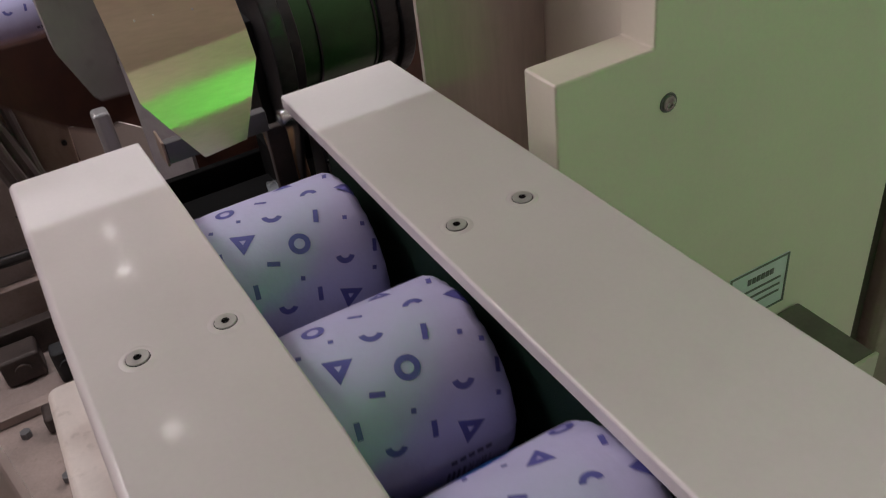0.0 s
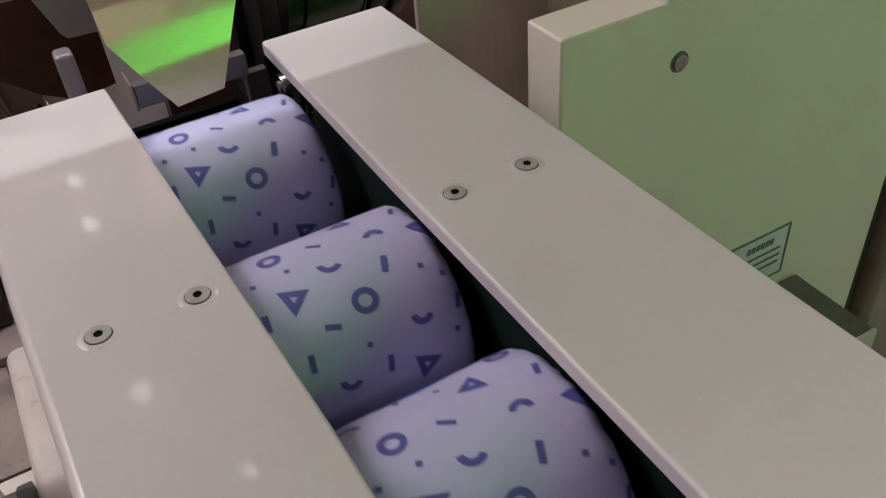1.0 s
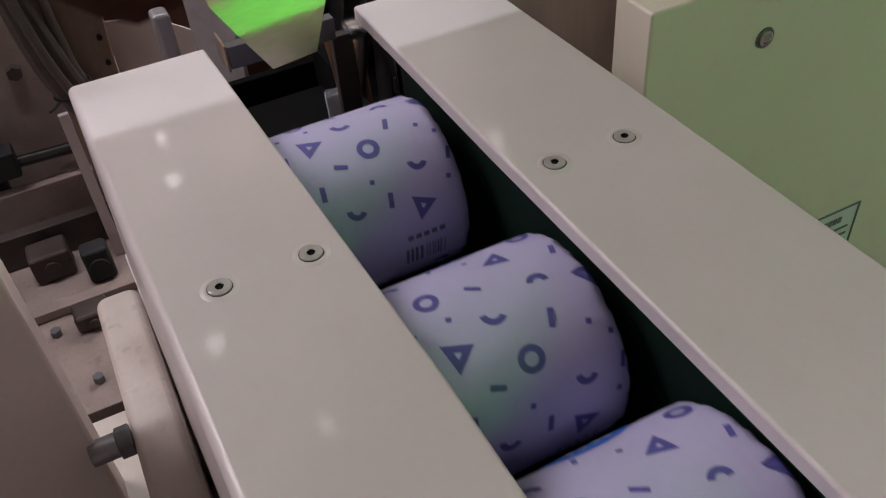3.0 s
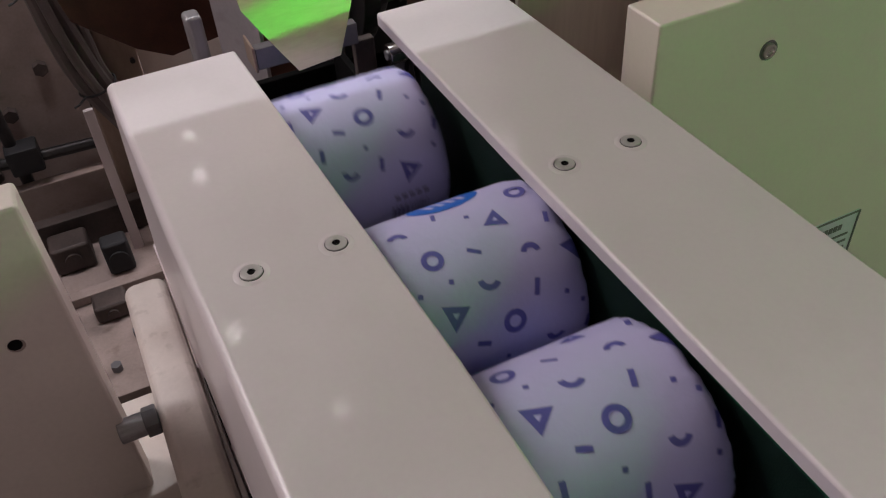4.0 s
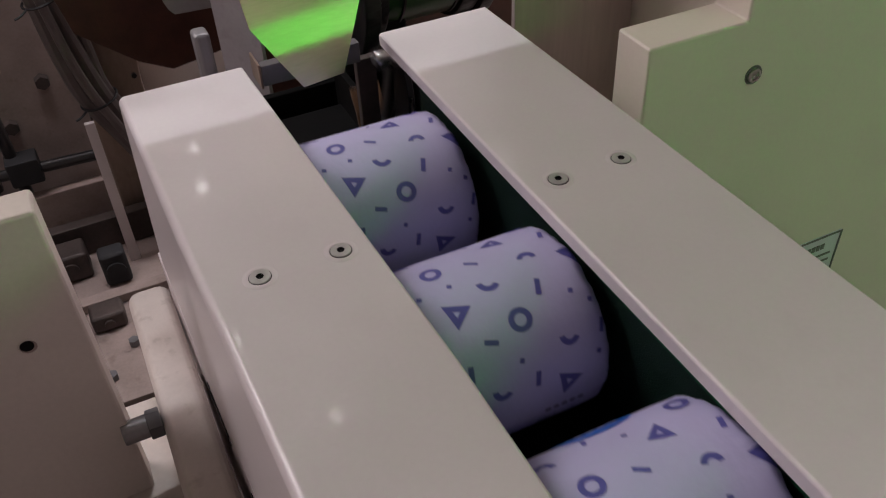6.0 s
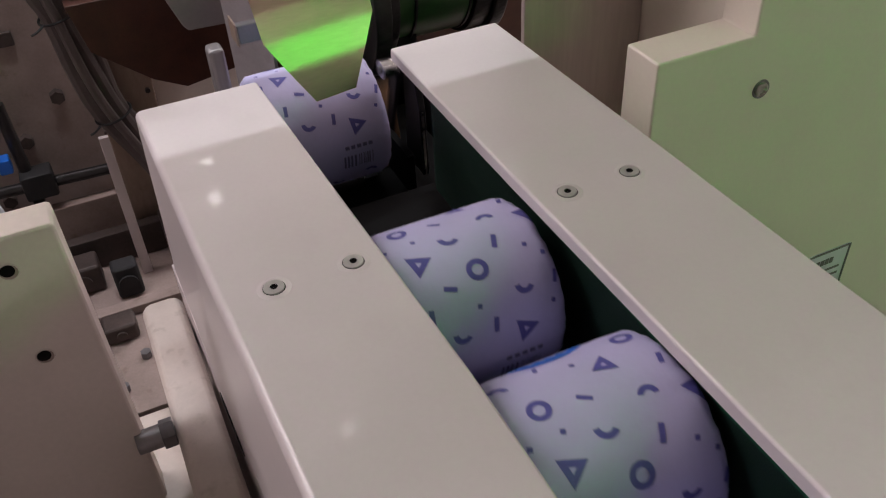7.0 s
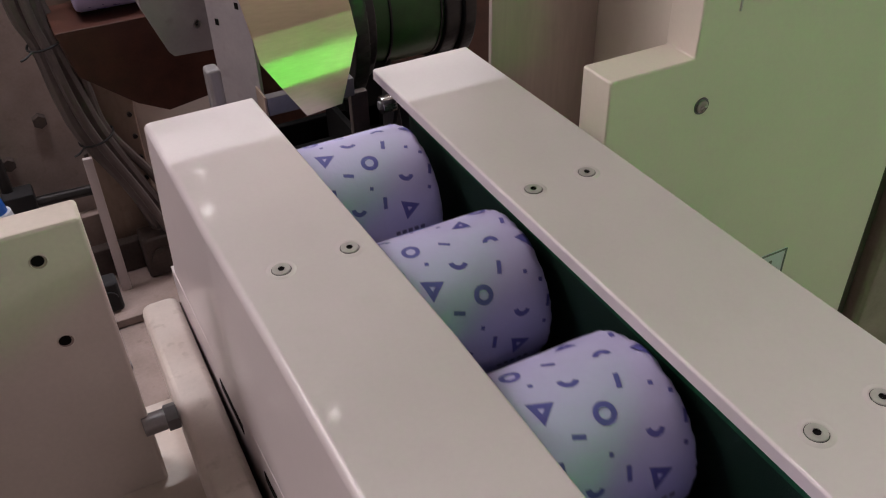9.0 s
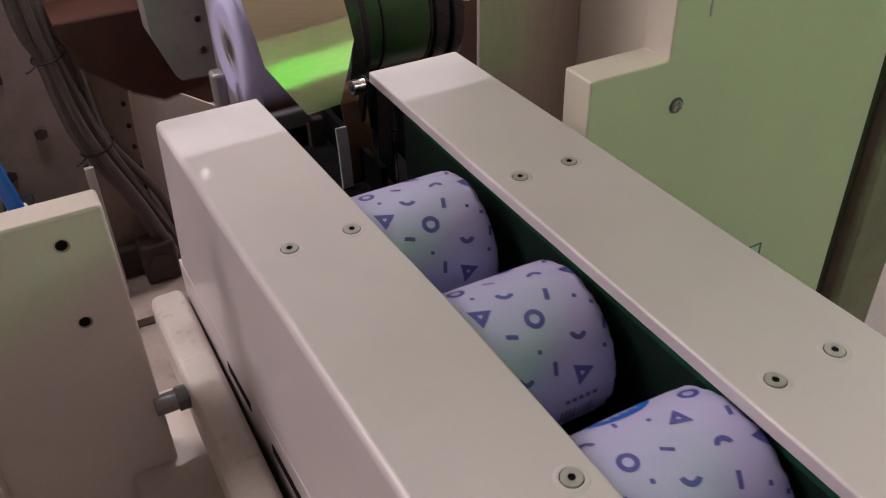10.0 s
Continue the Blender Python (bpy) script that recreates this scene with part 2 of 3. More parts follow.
# ---- the hall ----
X0, X1, Y0, Y1 = -4.5, 5.0, -5.0, 6.0
bm = bmesh.new(); box(bm, X0 - .2, X1 + .2, Y0 - .2, Y1 + .2, -0.2, 0)
solid("floor", bm, M_FLOOR, "worn brownish concrete floor of a factory hall", "floor", kind="structure")
bm = bmesh.new(); box(bm, X0 - .2, X1 + .2, Y0 - .2, Y1 + .2, CEILING, CEILING + .2)
solid("ceiling", bm, M_CEIL, "dull grey ceiling of a factory hall", "ceiling", kind="structure")
for nm, a in (("wall_south", (X0, X1, Y0 - .2, Y0)), ("wall_west", (X0 - .2, X0, Y0, Y1)), ("wall_east", (X1, X1 + .2, Y0, Y1))):
    bm = bmesh.new(); box(bm, *a, 0, CEILING)
    solid(nm, bm, M_WALL, "plain grey painted hall wall", "wall", kind="structure")
bm = bmesh.new(); box(bm, X0, X1, Y1, Y1 + .2, 0, CEILING)
solid("wall_north", bm, M_WALL, "plain grey painted hall wall", "wall", kind="structure")
for lx, ly, ll, lw in LUMINAIRES:
    fixture = thing("ceiling_light", "white ceiling luminaire with a glowing diffuser", "lamp", "ceiling lights", at=(lx, ly, CEILING))
    bm = bmesh.new(); box(bm, -ll / 2 - .03, ll / 2 + .03, -lw / 2 - .03, lw / 2 + .03, -0.06, 0, 0.006)
    part("housing", bm, M_WALL, fixture)
    bm = bmesh.new(); box(bm, -ll / 2, ll / 2, -lw / 2, lw / 2, -0.08, -0.058, 0.004)
    part("diffuser", bm, M_TUBE, fixture)

# stand and panel made up to carry the added fill light
fill = thing("unseen_fill_light", "unseen white fill light panel on a black stand, added to light the machine's front", "lamp", at=(FILL[0], FILL[1], 0))
head = look((0, 0, FILL[2]), (FILL_AIM[0] - FILL[0], FILL_AIM[1] - FILL[1], FILL_AIM[2]))
bm = bmesh.new(); box(bm, -.57, .57, -.2, .2, .012, .06, .006)
part("housing", bm, M_WALL, fill).matrix_basis = head
bm = bmesh.new(); box(bm, -.55, .55, -.175, .175, .004, .0115)
part("diffuser", bm, M_TUBE, fill).matrix_basis = head
bm = bmesh.new(); cyl(bm, (.05, -.03, .02), (.05, -.03, 2.3), .025); box(bm, -.2, .3, -.25, .2, 0, .02, .004)
part("stand", bm, M_BLACK, fill)

# green signal panel behind the camera, whose light lies on the machine's front
signal = thing("signal_light", "large glowing green signal panel on a black post", "signal light", at=(0.98, -1.28, 0))
bm = bmesh.new(); box(bm, -.29, .29, -.03, .03, 1.44, 1.66, 0.01)
part("housing", bm, M_BLACK, signal)
bm = bmesh.new(); box(bm, -.26, .26, .026, .034, 1.465, 1.635, 0.003)
part("lens", bm, M_GREEN, signal, "glowing green lens")
bm = bmesh.new(); cyl(bm, (0, 0, 0.02), (0, 0, 1.45), 0.03); box(bm, -.2, .2, -.15, .15, 0, .02, .004)
part("post", bm, M_BLACK, signal)


# ---- conveyor rails ----
def screw(at, ang=0.0):
    s = thing("countersunk_screw", "zinc plated countersunk socket screw set into a cream rail", "screw", "rail screws", at=at)
    bm = bmesh.new()
    lathe(bm, [(-0.0006, 0.0018), (0.0008, 0.0020), (0.0010, 0.0023), (0.0010, 0.0054), (0.0007, 0.0057), (-0.0005, 0.0058)], 36, "z")
    part("head", bm, M_HEAD, s)
    bm = bmesh.new()
    lathe(bm, [(0.0002, 0.0001), (0.0003, 0.0018), (0.00108, 0.0023)], 6, "z")
    part("socket", bm, M_DARK, s, "dark hexagon socket", smooth=False)
    bm = bmesh.new()
    lathe(bm, [(-0.0008, 0.0057), (0.00025, 0.0058), (0.00025, 0.0061), (-0.0008, 0.0062)], 36, "z")
    part("countersink_rim", bm, M_RUBBER, s, "thin dark gap round the head")
    bm = bmesh.new()
    lathe(bm, [(-0.0005, 0.0061), (0.00015, 0.0062), (0.00034, 0.0066), (0.00036, 0.0071), (0.00022, 0.0079), (0.00004, 0.0084), (-0.0001, 0.0092), (-0.0005, 0.0100)], 48, "z")
    part("paint_swell", bm, M_RAIL, s, "swollen cream paint round the screw")
    s.rotation_euler = (0, 0, ang)
    return s


def along(pairs, y):
    """x at y on a line of (y, x) stations, y falling."""
    for (ya, xa), (yb, xb) in zip(pairs, pairs[1:]):
        if y >= yb:
            f = (ya - y) / (ya - yb)
            return xa + (xb - xa) * f
    return pairs[-1][1]


def bent_cover(bm, outer, inner, y_end, skirt, flare, sign, turn=.0055):
    """A bent sheet: a flat top from the inner edge to a rounded bend, and a skirt down the outer side."""
    top, low = RAIL_TOP, RAIL_TOP - .0105
    def section(y, shrink):
        xo, xi = along(outer, y) + sign * shrink, along(inner, y) - sign * shrink
        pts = [(xi - sign * .0008, low), (xi, low + .0012)]
        pts += [(xi - sign * .0022 * (1 - math.cos(radians(a))), top - shrink - .0022 * (1 - math.sin(radians(a)))) for a in (0, 30, 60, 90)]
        pts += [(xo + sign * turn * (1 - math.sin(radians(a))), top - shrink - turn * (1 - math.cos(radians(a)))) for a in (0, 15, 30, 45, 60, 75, 90)]
        pts += [(xo - sign * flare, skirt), (xo - sign * flare + sign * .004, skirt), (xo + sign * .005, low)]
        return [bm.verts.new((x, y, z)) for x, z in pts]
    ys = [(y_end, .0022), (y_end - .0007, .0011), (y_end - .0022, 0.0)]
    ys += [(y, 0.0) for y in sorted({p[0] for p in outer + inner}, reverse=True) if y < y_end - .01]
    rows = [section(y, e) for y, e in ys]
    for a, b in zip(rows, rows[1:]):
        for k in range(len(a)):
            m = (k + 1) % len(a)
            bm.faces.new((a[k], a[m], b[m], b[k]))
    bm.faces.new(rows[0]), bm.faces.new(rows[-1])


def rails():
    # the two long covers; their edges run slightly out of parallel
    left = thing("conveyor_cover", "cream painted steel cover along the roll conveyor, glossy", "cover")
    bm = bmesh.new()
    bent_cover(bm, [(.232, -.1465), (.06, -.1435), (-.06, -.1395), (-.24, -.1345), (-2.9, -.1345)],
               [(.232, -.0565), (.06, -.0505), (-.10, -.0445), (-.24, -.0435), (-2.9, -.0435)], .232, .803, .0058, 1)
    part("bent_sheet", bm, M_RAIL, left)
    bm = bmesh.new(); box(bm, -0.138, -0.060, 0.2215, 0.2260, 0.85, RAIL_TOP - 0.011)
    part("end_skirt", bm, M_RAIL, left)
    right = thing("conveyor_cover", "cream painted steel cover with screws beside the machine panel", "cover")
    bm = bmesh.new()
    bent_cover(bm, [(.231, .1440), (.03, .1490), (-.137, .1520), (-.25, .1555), (-2.9, .1555)],
               [(.231, .0505), (.03, .0495), (-.25, .0510), (-2.9, .0515)], .231, .803, .0, -1, .003)
    part("bent_sheet", bm, M_RAIL, right)
    bm = bmesh.new(); box(bm, 0.110, 0.138, 0.2215, 0.2260, 0.85, RAIL_TOP - 0.011)
    part("end_skirt", bm, M_RAIL, right)
    for x, y in ((-0.111, 0), (-0.066, 0), (0.070, 0), (0.114, 0), (0.074, -0.2475), (0.120, -0.2465), (-0.104, -0.2475), (-0.059, -0.2475)):
        screw((x, y, RAIL_TOP + 0.0002), random.uniform(0, 1))


rails()


def belts():
    for sx, lab in ((1, "dark green side belt running round pulleys under the cover"), (-1, "dark green side belt facing the rolls")):
        b = thing("side_belt", lab, "conveyor belt", "side belts")
        xin, xout, ya, yb = (0.0620 if sx > 0 else 0.0680), 0.1065, 0.178, -2.8
        r, mid = (xout - xin) / 2, (xin + xout) / 2
        loop = []
        for k in range(17):
            a = math.pi * k / 16
            loop.append((mid - r * math.cos(a), ya + r * math.sin(a)))
        for k in range(17):
            a = math.pi * k / 16
            loop.append((mid + r * math.cos(a), yb - r * math.sin(a)))
        bm = bmesh.new()
        n, t = len(loop), 0.0026
        rows = []
        for i, (x, y) in enumerate(loop):
            nx, ny = (x - mid, (y - ya) if y > ya else (y - yb) if y < yb else 0)
            ln = math.hypot(nx, ny)
            ix, iy = x - nx / ln * t, y - ny / ln * t
            rows.append([bm.verts.new((sx * px, py, pz)) for px, py, pz in ((x, y, .842), (x, y, .931), (ix, iy, .931), (ix, iy, .842))])
        for i in range(n):
            a, c = rows[i], rows[(i + 1) % n]
            for k in range(4):
                bm.faces.new((a[k], a[(k + 1) % 4], c[(k + 1) % 4], c[k]))
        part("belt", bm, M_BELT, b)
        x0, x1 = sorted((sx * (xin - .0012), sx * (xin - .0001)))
        # thin strip that paints the highlight along the belt's upper edge
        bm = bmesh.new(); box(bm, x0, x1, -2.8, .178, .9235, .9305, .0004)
        part("belt_edge_highlight", bm, M_BELT_LIT, b, "upper belt edge, its highlight painted in a brighter green")
        for y in (ya, yb):
            bm = bmesh.new(); cyl(bm, (sx * mid, y, .835), (sx * mid, y, .934), r - t - .0006, segs=32, bevel=.0015)
            part("pulley", bm, M_BLACK, b, "black belt pulley")
        bm = bmesh.new(); box(bm, min(sx * .0720, sx * .0750), max(sx * .0720, sx * .0750), -2.75, .17, .838, .9385)
        part("backing_bar", bm, M_BLACK, b)


belts()

# bed and pocket floor take the near black that stands for shade
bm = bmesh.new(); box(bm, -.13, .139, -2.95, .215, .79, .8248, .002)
solid("conveyor_bed", bm, M_DARK, "steel slide bed under the rolls, its shade painted near black", "conveyor bed")
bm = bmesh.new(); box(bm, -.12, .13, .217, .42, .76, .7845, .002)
solid("pocket_floor", bm, M_DARK, "steel floor of the loading pocket, its shade painted near black", "machine plate")
stand = thing("conveyor_stand", "dusty painted steel stand carrying the conveyor", "machine frame")
for y in (-2.6, -1.2, .1):
    for x in (-.1, .1):
        bm = bmesh.new(); box(bm, x - .02, x + .02, y - .03, y + .03, 0, .789, .003)
        part("leg", bm, M_FRAME, stand)
    bm = bmesh.new(); box(bm, -.08, .08, y - .02, y + .02, .2, .25, .003)
    part("cross_beam", bm, M_FRAME, stand)


# ---- wrapped rolls ----
ROLL_R, ROLL_HALF = 0.055, 0.0527


def on_roll(bm, outlines, lift):
    """Strips between matched outlines of (x mm, degrees) laid on the roll."""
    def put(u, d):
        u = max(-50.5, min(52.9, u))
        over = max(0, abs(u / 1000 - .0012) - (ROLL_HALF - .0075))
        r = ROLL_R + lift - .0075 + math.sqrt(.0075 ** 2 - over ** 2)
        return bm.verts.new((u / 1000, -r * math.sin(radians(d)), r * math.cos(radians(d))))
    for a, b in outlines:
        va, vb = [put(*p) for p in a], [put(*p) for p in b]
        for i in range(len(a) - 1):
            bm.faces.new((va[i], va[i + 1], vb[i + 1], vb[i]))


DEG_PER_MM = 360 / (2 * math.pi * ROLL_R * 1000)


def print_ring(bm, u, d, ro, ri, lift, squash=1.0):
    pts = [(math.cos(2 * math.pi * k / 24), math.sin(2 * math.pi * k / 24)) for k in range(25)]
    on_roll(bm, [([(u + ro * c, d + ro * s * DEG_PER_MM * squash) for c, s in pts], [(u + ri * c, d + ri * s * DEG_PER_MM * squash) for c, s in pts])], lift)


def print_arc(bm, u, d, r, w, start, sweep, lift):
    pts = [(math.cos(radians(start + sweep * k / 10)), math.sin(radians(start + sweep * k / 10))) for k in range(11)]
    on_roll(bm, [([(u + (r + w) * c, d + (r + w) * s * DEG_PER_MM) for c, s in pts], [(u + (r - w) * c, d + (r - w) * s * DEG_PER_MM) for c, s in pts])], lift)


def print_bar(bm, u, d, length, width, ang, lift):
    ca, sa = math.cos(radians(ang)), math.sin(radians(ang))
    def p(a, b):
        return (u + a * ca - b * sa, d + (a * sa + b * ca) * DEG_PER_MM)
    n = 4
    on_roll(bm, [([p(-length / 2 + length * k / n, -width / 2) for k in range(n + 1)], [p(-length / 2 + length * k / n, width / 2) for k in range(n + 1)])], lift)


def print_triangle(bm, u, d, size, ang, lift, hole=True):
    out = [(u + size * math.cos(radians(ang + 120 * k)), d + size * math.sin(radians(ang + 120 * k)) * DEG_PER_MM) for k in range(4)]
    f = 0.24 if hole else 0.001
    inn = [(u + f * size * math.cos(radians(ang + 120 * k)), d + f * size * math.sin(radians(ang + 120 * k)) * DEG_PER_MM) for k in range(4)]
    def dense(path):
        res = []
        for a, b in zip(path, path[1:]):
            res += [(a[0] + (b[0] - a[0]) * k / 5, a[1] + (b[1] - a[1]) * k / 5) for k in range(5)]
        return res + [path[-1]]
    on_roll(bm, [(dense(out), dense(inn))], lift)


def roll_pattern(roll):
    """The printed shapes, each a part of the roll: the wrapper's design and its repeat further round."""
    L, T = 0.00022, 20
    def shape(name, maker, *a):
        bm = bmesh.new()
        maker(bm, *a)
        part(name, bm, M_PRINT, roll)
    for sh, du in ((0, 0), (132, 7)):
        fits = lambda u, d: abs(u + du) < 52 and (sh == 0 or d + sh > 128 or d + sh < 84)
        for u, d, ro, ri in ((-26, -15, 6.2, 3.1), (5.3, 33.2, 6.8, 3.4), (38, -44, 6.2, 3.1)):
            if fits(u, d):
                shape("printed_ring", print_ring, u + du, d + sh, ro, ri, L)
        for u, d, size, ang, hole in ((17, -27, 8.0, -92, True), (-25.5, 18, 9.2, 88, True), (50.5, 5, 8.6, 62, False), (24, 78, 9.2, 92, True)):
            if fits(u, d):
                shape("printed_triangle", print_triangle, u + du, d + sh, size, ang + T, L, hole)
        for u, d, r, w, a, sweep in ((-1.5, 5, 5.2, 1.7, 20, 140), (26, 0, 4.2, 1.6, 180, 160), (29, 50, 4.6, 1.7, 10, 150), (-15, 67, 4.6, 1.7, 15, 150), (-37, -36, 4.4, 1.6, 190, 150)):
            if fits(u, d):
                shape("printed_arc", print_arc, u + du, d + sh, r, w, a + T, sweep, L)
        for u, d, n, w, a in ((-3, -12, 8, 2.4, 12), (22.4, 19, 9.5, 3.1, 90), (43.5, -17, 7, 2.8, 88), (-14.3, 39.4, 8, 3, 0), (-30, 52, 9, 3.1, 78), (6, 68.5, 9, 3.1, 80),
                              (-12, -46, 7, 2.4, 85), (-42, 25, 9, 3.2, 75), (49, 52, 8, 2.8, 90)):
            if fits(u, d):
                shape("printed_bar", print_bar, u + du, d + sh, n, w, a + T, L)
        for u, d in ((-21.6, 0), (38.4, 27.7), (-1.1, 54.7), (47, 36), (4, -36), (-38, 66), (44, 66), (-40, 2)):
            if fits(u, d):
                shape("printed_dot", print_bar, u + du, d + sh, 2.8, 2.8, 20, L)


def build_roll():
    r = thing("wrapped_paper_roll", "lavender toilet roll wrapped in paper with violet shapes", "paper roll", "rolls on the conveyor")
    bm = bmesh.new()
    R, H, q = ROLL_R, ROLL_HALF, 0.0075
    prof = [(-H + 0.004, 0.016), (-H + 0.0015, 0.026), (-H, 0.038)]
    prof += [(-H + q - q * math.cos(radians(a)), R - q + q * math.sin(radians(a))) for a in range(0, 91, 15)]
    prof += [(-H + q + (2 * H - 2 * q) * k / 16, R) for k in range(1, 16)]
    prof += [(-x, rr) for x, rr in prof[9::-1]]
    lathe(bm, prof, 96)
    for v in bm.verts:
        rad = math.hypot(v.co.y, v.co.z)
        edge = min(1, max(0, (abs(v.co.x) - 0.036) / 0.014))
        wob = noise.noise(v.co * 40) * 0.0004 * (1 - edge) + noise.noise(v.co * 130) * 0.0011 * edge
        wob -= 0.0015 * edge * abs(math.sin(math.atan2(v.co.y, v.co.z) * 13 + 2 * noise.noise(v.co * 60)))
        wob = min(wob, 0.00012)
        v.co.y *= 1 + wob / rad
        v.co.z *= 1 + wob / rad
        v.co.x += .0012
    part("paper_wrapper", bm, M_PAPER, r)
    for sgn in (-1, 1):
        bm = bmesh.new()
        lathe(bm, [(sgn * (H - .02), 0.0165), (sgn * (H - .003), 0.0168), (sgn * (H - .0025), 0.0195), (sgn * (H - .02), 0.0198)], 32)
        part("core_tube", bm, M_CORE, r, "cardboard core tube")
    roll_pattern(r)
    bm = bmesh.new()
    oval = [(math.cos(2 * math.pi * k / 32), math.sin(2 * math.pi * k / 32)) for k in range(33)]
    for f0, f1 in ((1.0, 0.8), (0.8, 0.5), (0.5, 0.2), (0.2, 0.001)):
        on_roll(bm, [([(1 + 22 * f0 * c, -64 + 14 * f0 * s) for c, s in oval], [(1 + 22 * f1 * c, -64 + 14 * f1 * s) for c, s in oval])], 0.0003)
    part("blue_emblem", bm, M_LOGO, r, "blue oval emblem")
    bm = bmesh.new()
    for u in (-9, -2.5, 4, 10.5):
        print_bar(bm, u, -64, 12, 3.2, 70, 0.00042)
    part("emblem_marks", bm, M_PAPER, r, "pale bars on the emblem")
    bm = bmesh.new()
    random.seed(5)
    u = 9.0
    while u < 36:
        w = random.choice((0.7, 1.1, 1.8))
        print_bar(bm, u, 112, 13, w, 90, 0.00022)
        u += w + random.choice((0.8, 1.2, 1.6))
    part("printed_code", bm, M_INK, r, "dark printed code bars")
    bm = bmesh.new()
    for k in range(5):
        print_bar(bm, 12 + 5.2 * k, 97, 3.6, 3.4, 0, 0.00022)
    part("printed_line", bm, M_INK, r, "illegible printed line")
    return r


# the loading cycle: moment of each push, and each roll's place on the belts (metres, less the belts' run)
PUSHES = [-1.45, -.85, -.25, .35, .95, 1.55, 2.15, 2.75, 3.35, 3.96, 4.56, 5.16, 5.77, 6.39, 7.02, 7.65, 8.29, 8.91, 9.54, 10.17, 10.80]
PLACE = [-.170, -.032, .1117, .2421, .3933, .5157, .6455, .8045, .9315, 1.090, 1.2245, 1.3735, 1.5244, 1.664, 1.8206, 1.9751, 2.120, 2.265, 2.4054, 2.55, 2.70]
SIDE = [-.004, -.0075, -.007, -.004, -.005, -.008, -.0075, -.0075, .0005, -.006, -.0045, -.0045, -.004, -.007, -.0075, -.009, -.0055, -.009, -.009, -.006, -.006]
SPIN = [5, 0, 6, 2, 15.8, 4.7, 10.2, -11.4, 34.6, -6, 7.5, 3.8, 15.8, -2, -10.2, -7.2, 15.5, -8, 2.3, 4, 0]
BELT_SPEEDS = [.215, .25, .213, .243, .22, .25, .224, .25, .224, .257, .224, .25, .23, .252, .224, .252, .225, .25, .218, .258]


def belt_run(t):
    """How far the belts have run, from their speed in each half second."""
    run = min(t, 0) * .237 + max(0, t - 10) * .237
    for i, v in enumerate(BELT_SPEEDS):
        run += max(0, min(t, i / 2 + .5) - i / 2) * v
    return run


first_roll = build_roll()
ROLLS = [first_roll] + [copy_thing(first_roll, Matrix()) for _ in PUSHES[1:]]


# ---- loading head ----
def guide_sheet():
    g = thing("steel_guide", "bent stainless guide sheet with a tapered tip over the pocket", "guide plate")
    prof = [(0.2146, 0.9315), (0.2202, 0.9590), (0.2300, 0.9805), (0.2420, 1.0005), (0.332, 1.109), (0.347, 1.135)]
    left = [-0.0183, -0.0350, -0.0478, -0.0487, -0.052, -0.053]
    right = [0.0155, 0.0290, 0.0420, 0.0430, 0.0475, 0.049]
    bm = bmesh.new()
    rows = []
    dense = []
    for i in range(len(prof) - 1):
        for k in range(6):
            t = k / 6
            dense.append([a + (b - a) * t for a, b in zip((*prof[i], left[i], right[i]), (*prof[i + 1], left[i + 1], right[i + 1]))])
    dense.append([*prof[-1], left[-1], right[-1]])
    for off in (0, 0.0018):
        rows.append([[bm.verts.new((l + (r - l) * k / 8, y + off + .17 * (l + (r - l) * k / 8), z)) for k in range(9)] for y, z, l, r in dense])
    for s in rows:
        for ra, rb in zip(s, s[1:]):
            for k in range(8):
                bm.faces.new((ra[k], ra[k + 1], rb[k + 1], rb[k]))
    f, b = rows
    for i in range(len(f) - 1):
        for k in (0, 8):
            bm.faces.new((f[i][k], f[i + 1][k], b[i + 1][k], b[i][k]))
    for i in (0, len(f) - 1):
        for k in range(8):
            bm.faces.new((f[i][k], f[i][k + 1], b[i][k + 1], b[i][k]))
    part("sheet", bm, M_STEEL, g, "brushed stainless sheet")
    bm = bmesh.new(); prism(bm, [(-.024, .520), (-.020, .522), (.0115, .464), (.0075, .462)], "z", .70, 1.17, .0006)
    plate = part("side_plate", bm, M_GREY, g, "mauve-grey painted side plate")
    for f, z0, z1 in ((.25, .945, .968), (.22, .905, .912), (.75, .93, .937), (.7, .985, .992)):
        x, y = -.024 + .0315 * f - .0005, .520 - .058 * f - .0003
        bm = bmesh.new(); prism(bm, [(x - .0012, y + .0022), (x, y + .003), (x + .0028, y - .0022), (x + .0012, y - .0022)], "z", z0, z1)
        part("slot", bm, M_DARK, plate, "dark slot")
    bm = bmesh.new(); box(bm, -.0765, -.0635, .303, .321, .838, .947, .0035, 3)
    part("bracket", bm, M_PLATE, g, "grey clamp bracket with a bright top")
    random.seed(21)
    for k in range(9):
        z = random.uniform(1.01, 1.07); y = .2420 + (z - 1.0005) * .8295
        x = random.uniform(-.03, .03); y += .17 * x
        bm = bmesh.new(); cyl(bm, (x, y - .0006, z), (x, y + .0004, z), random.uniform(.0005, .0011), segs=8)
        part("drip", bm, M_RAIL, g, "dried white drip")
    return g


guide_sheet()


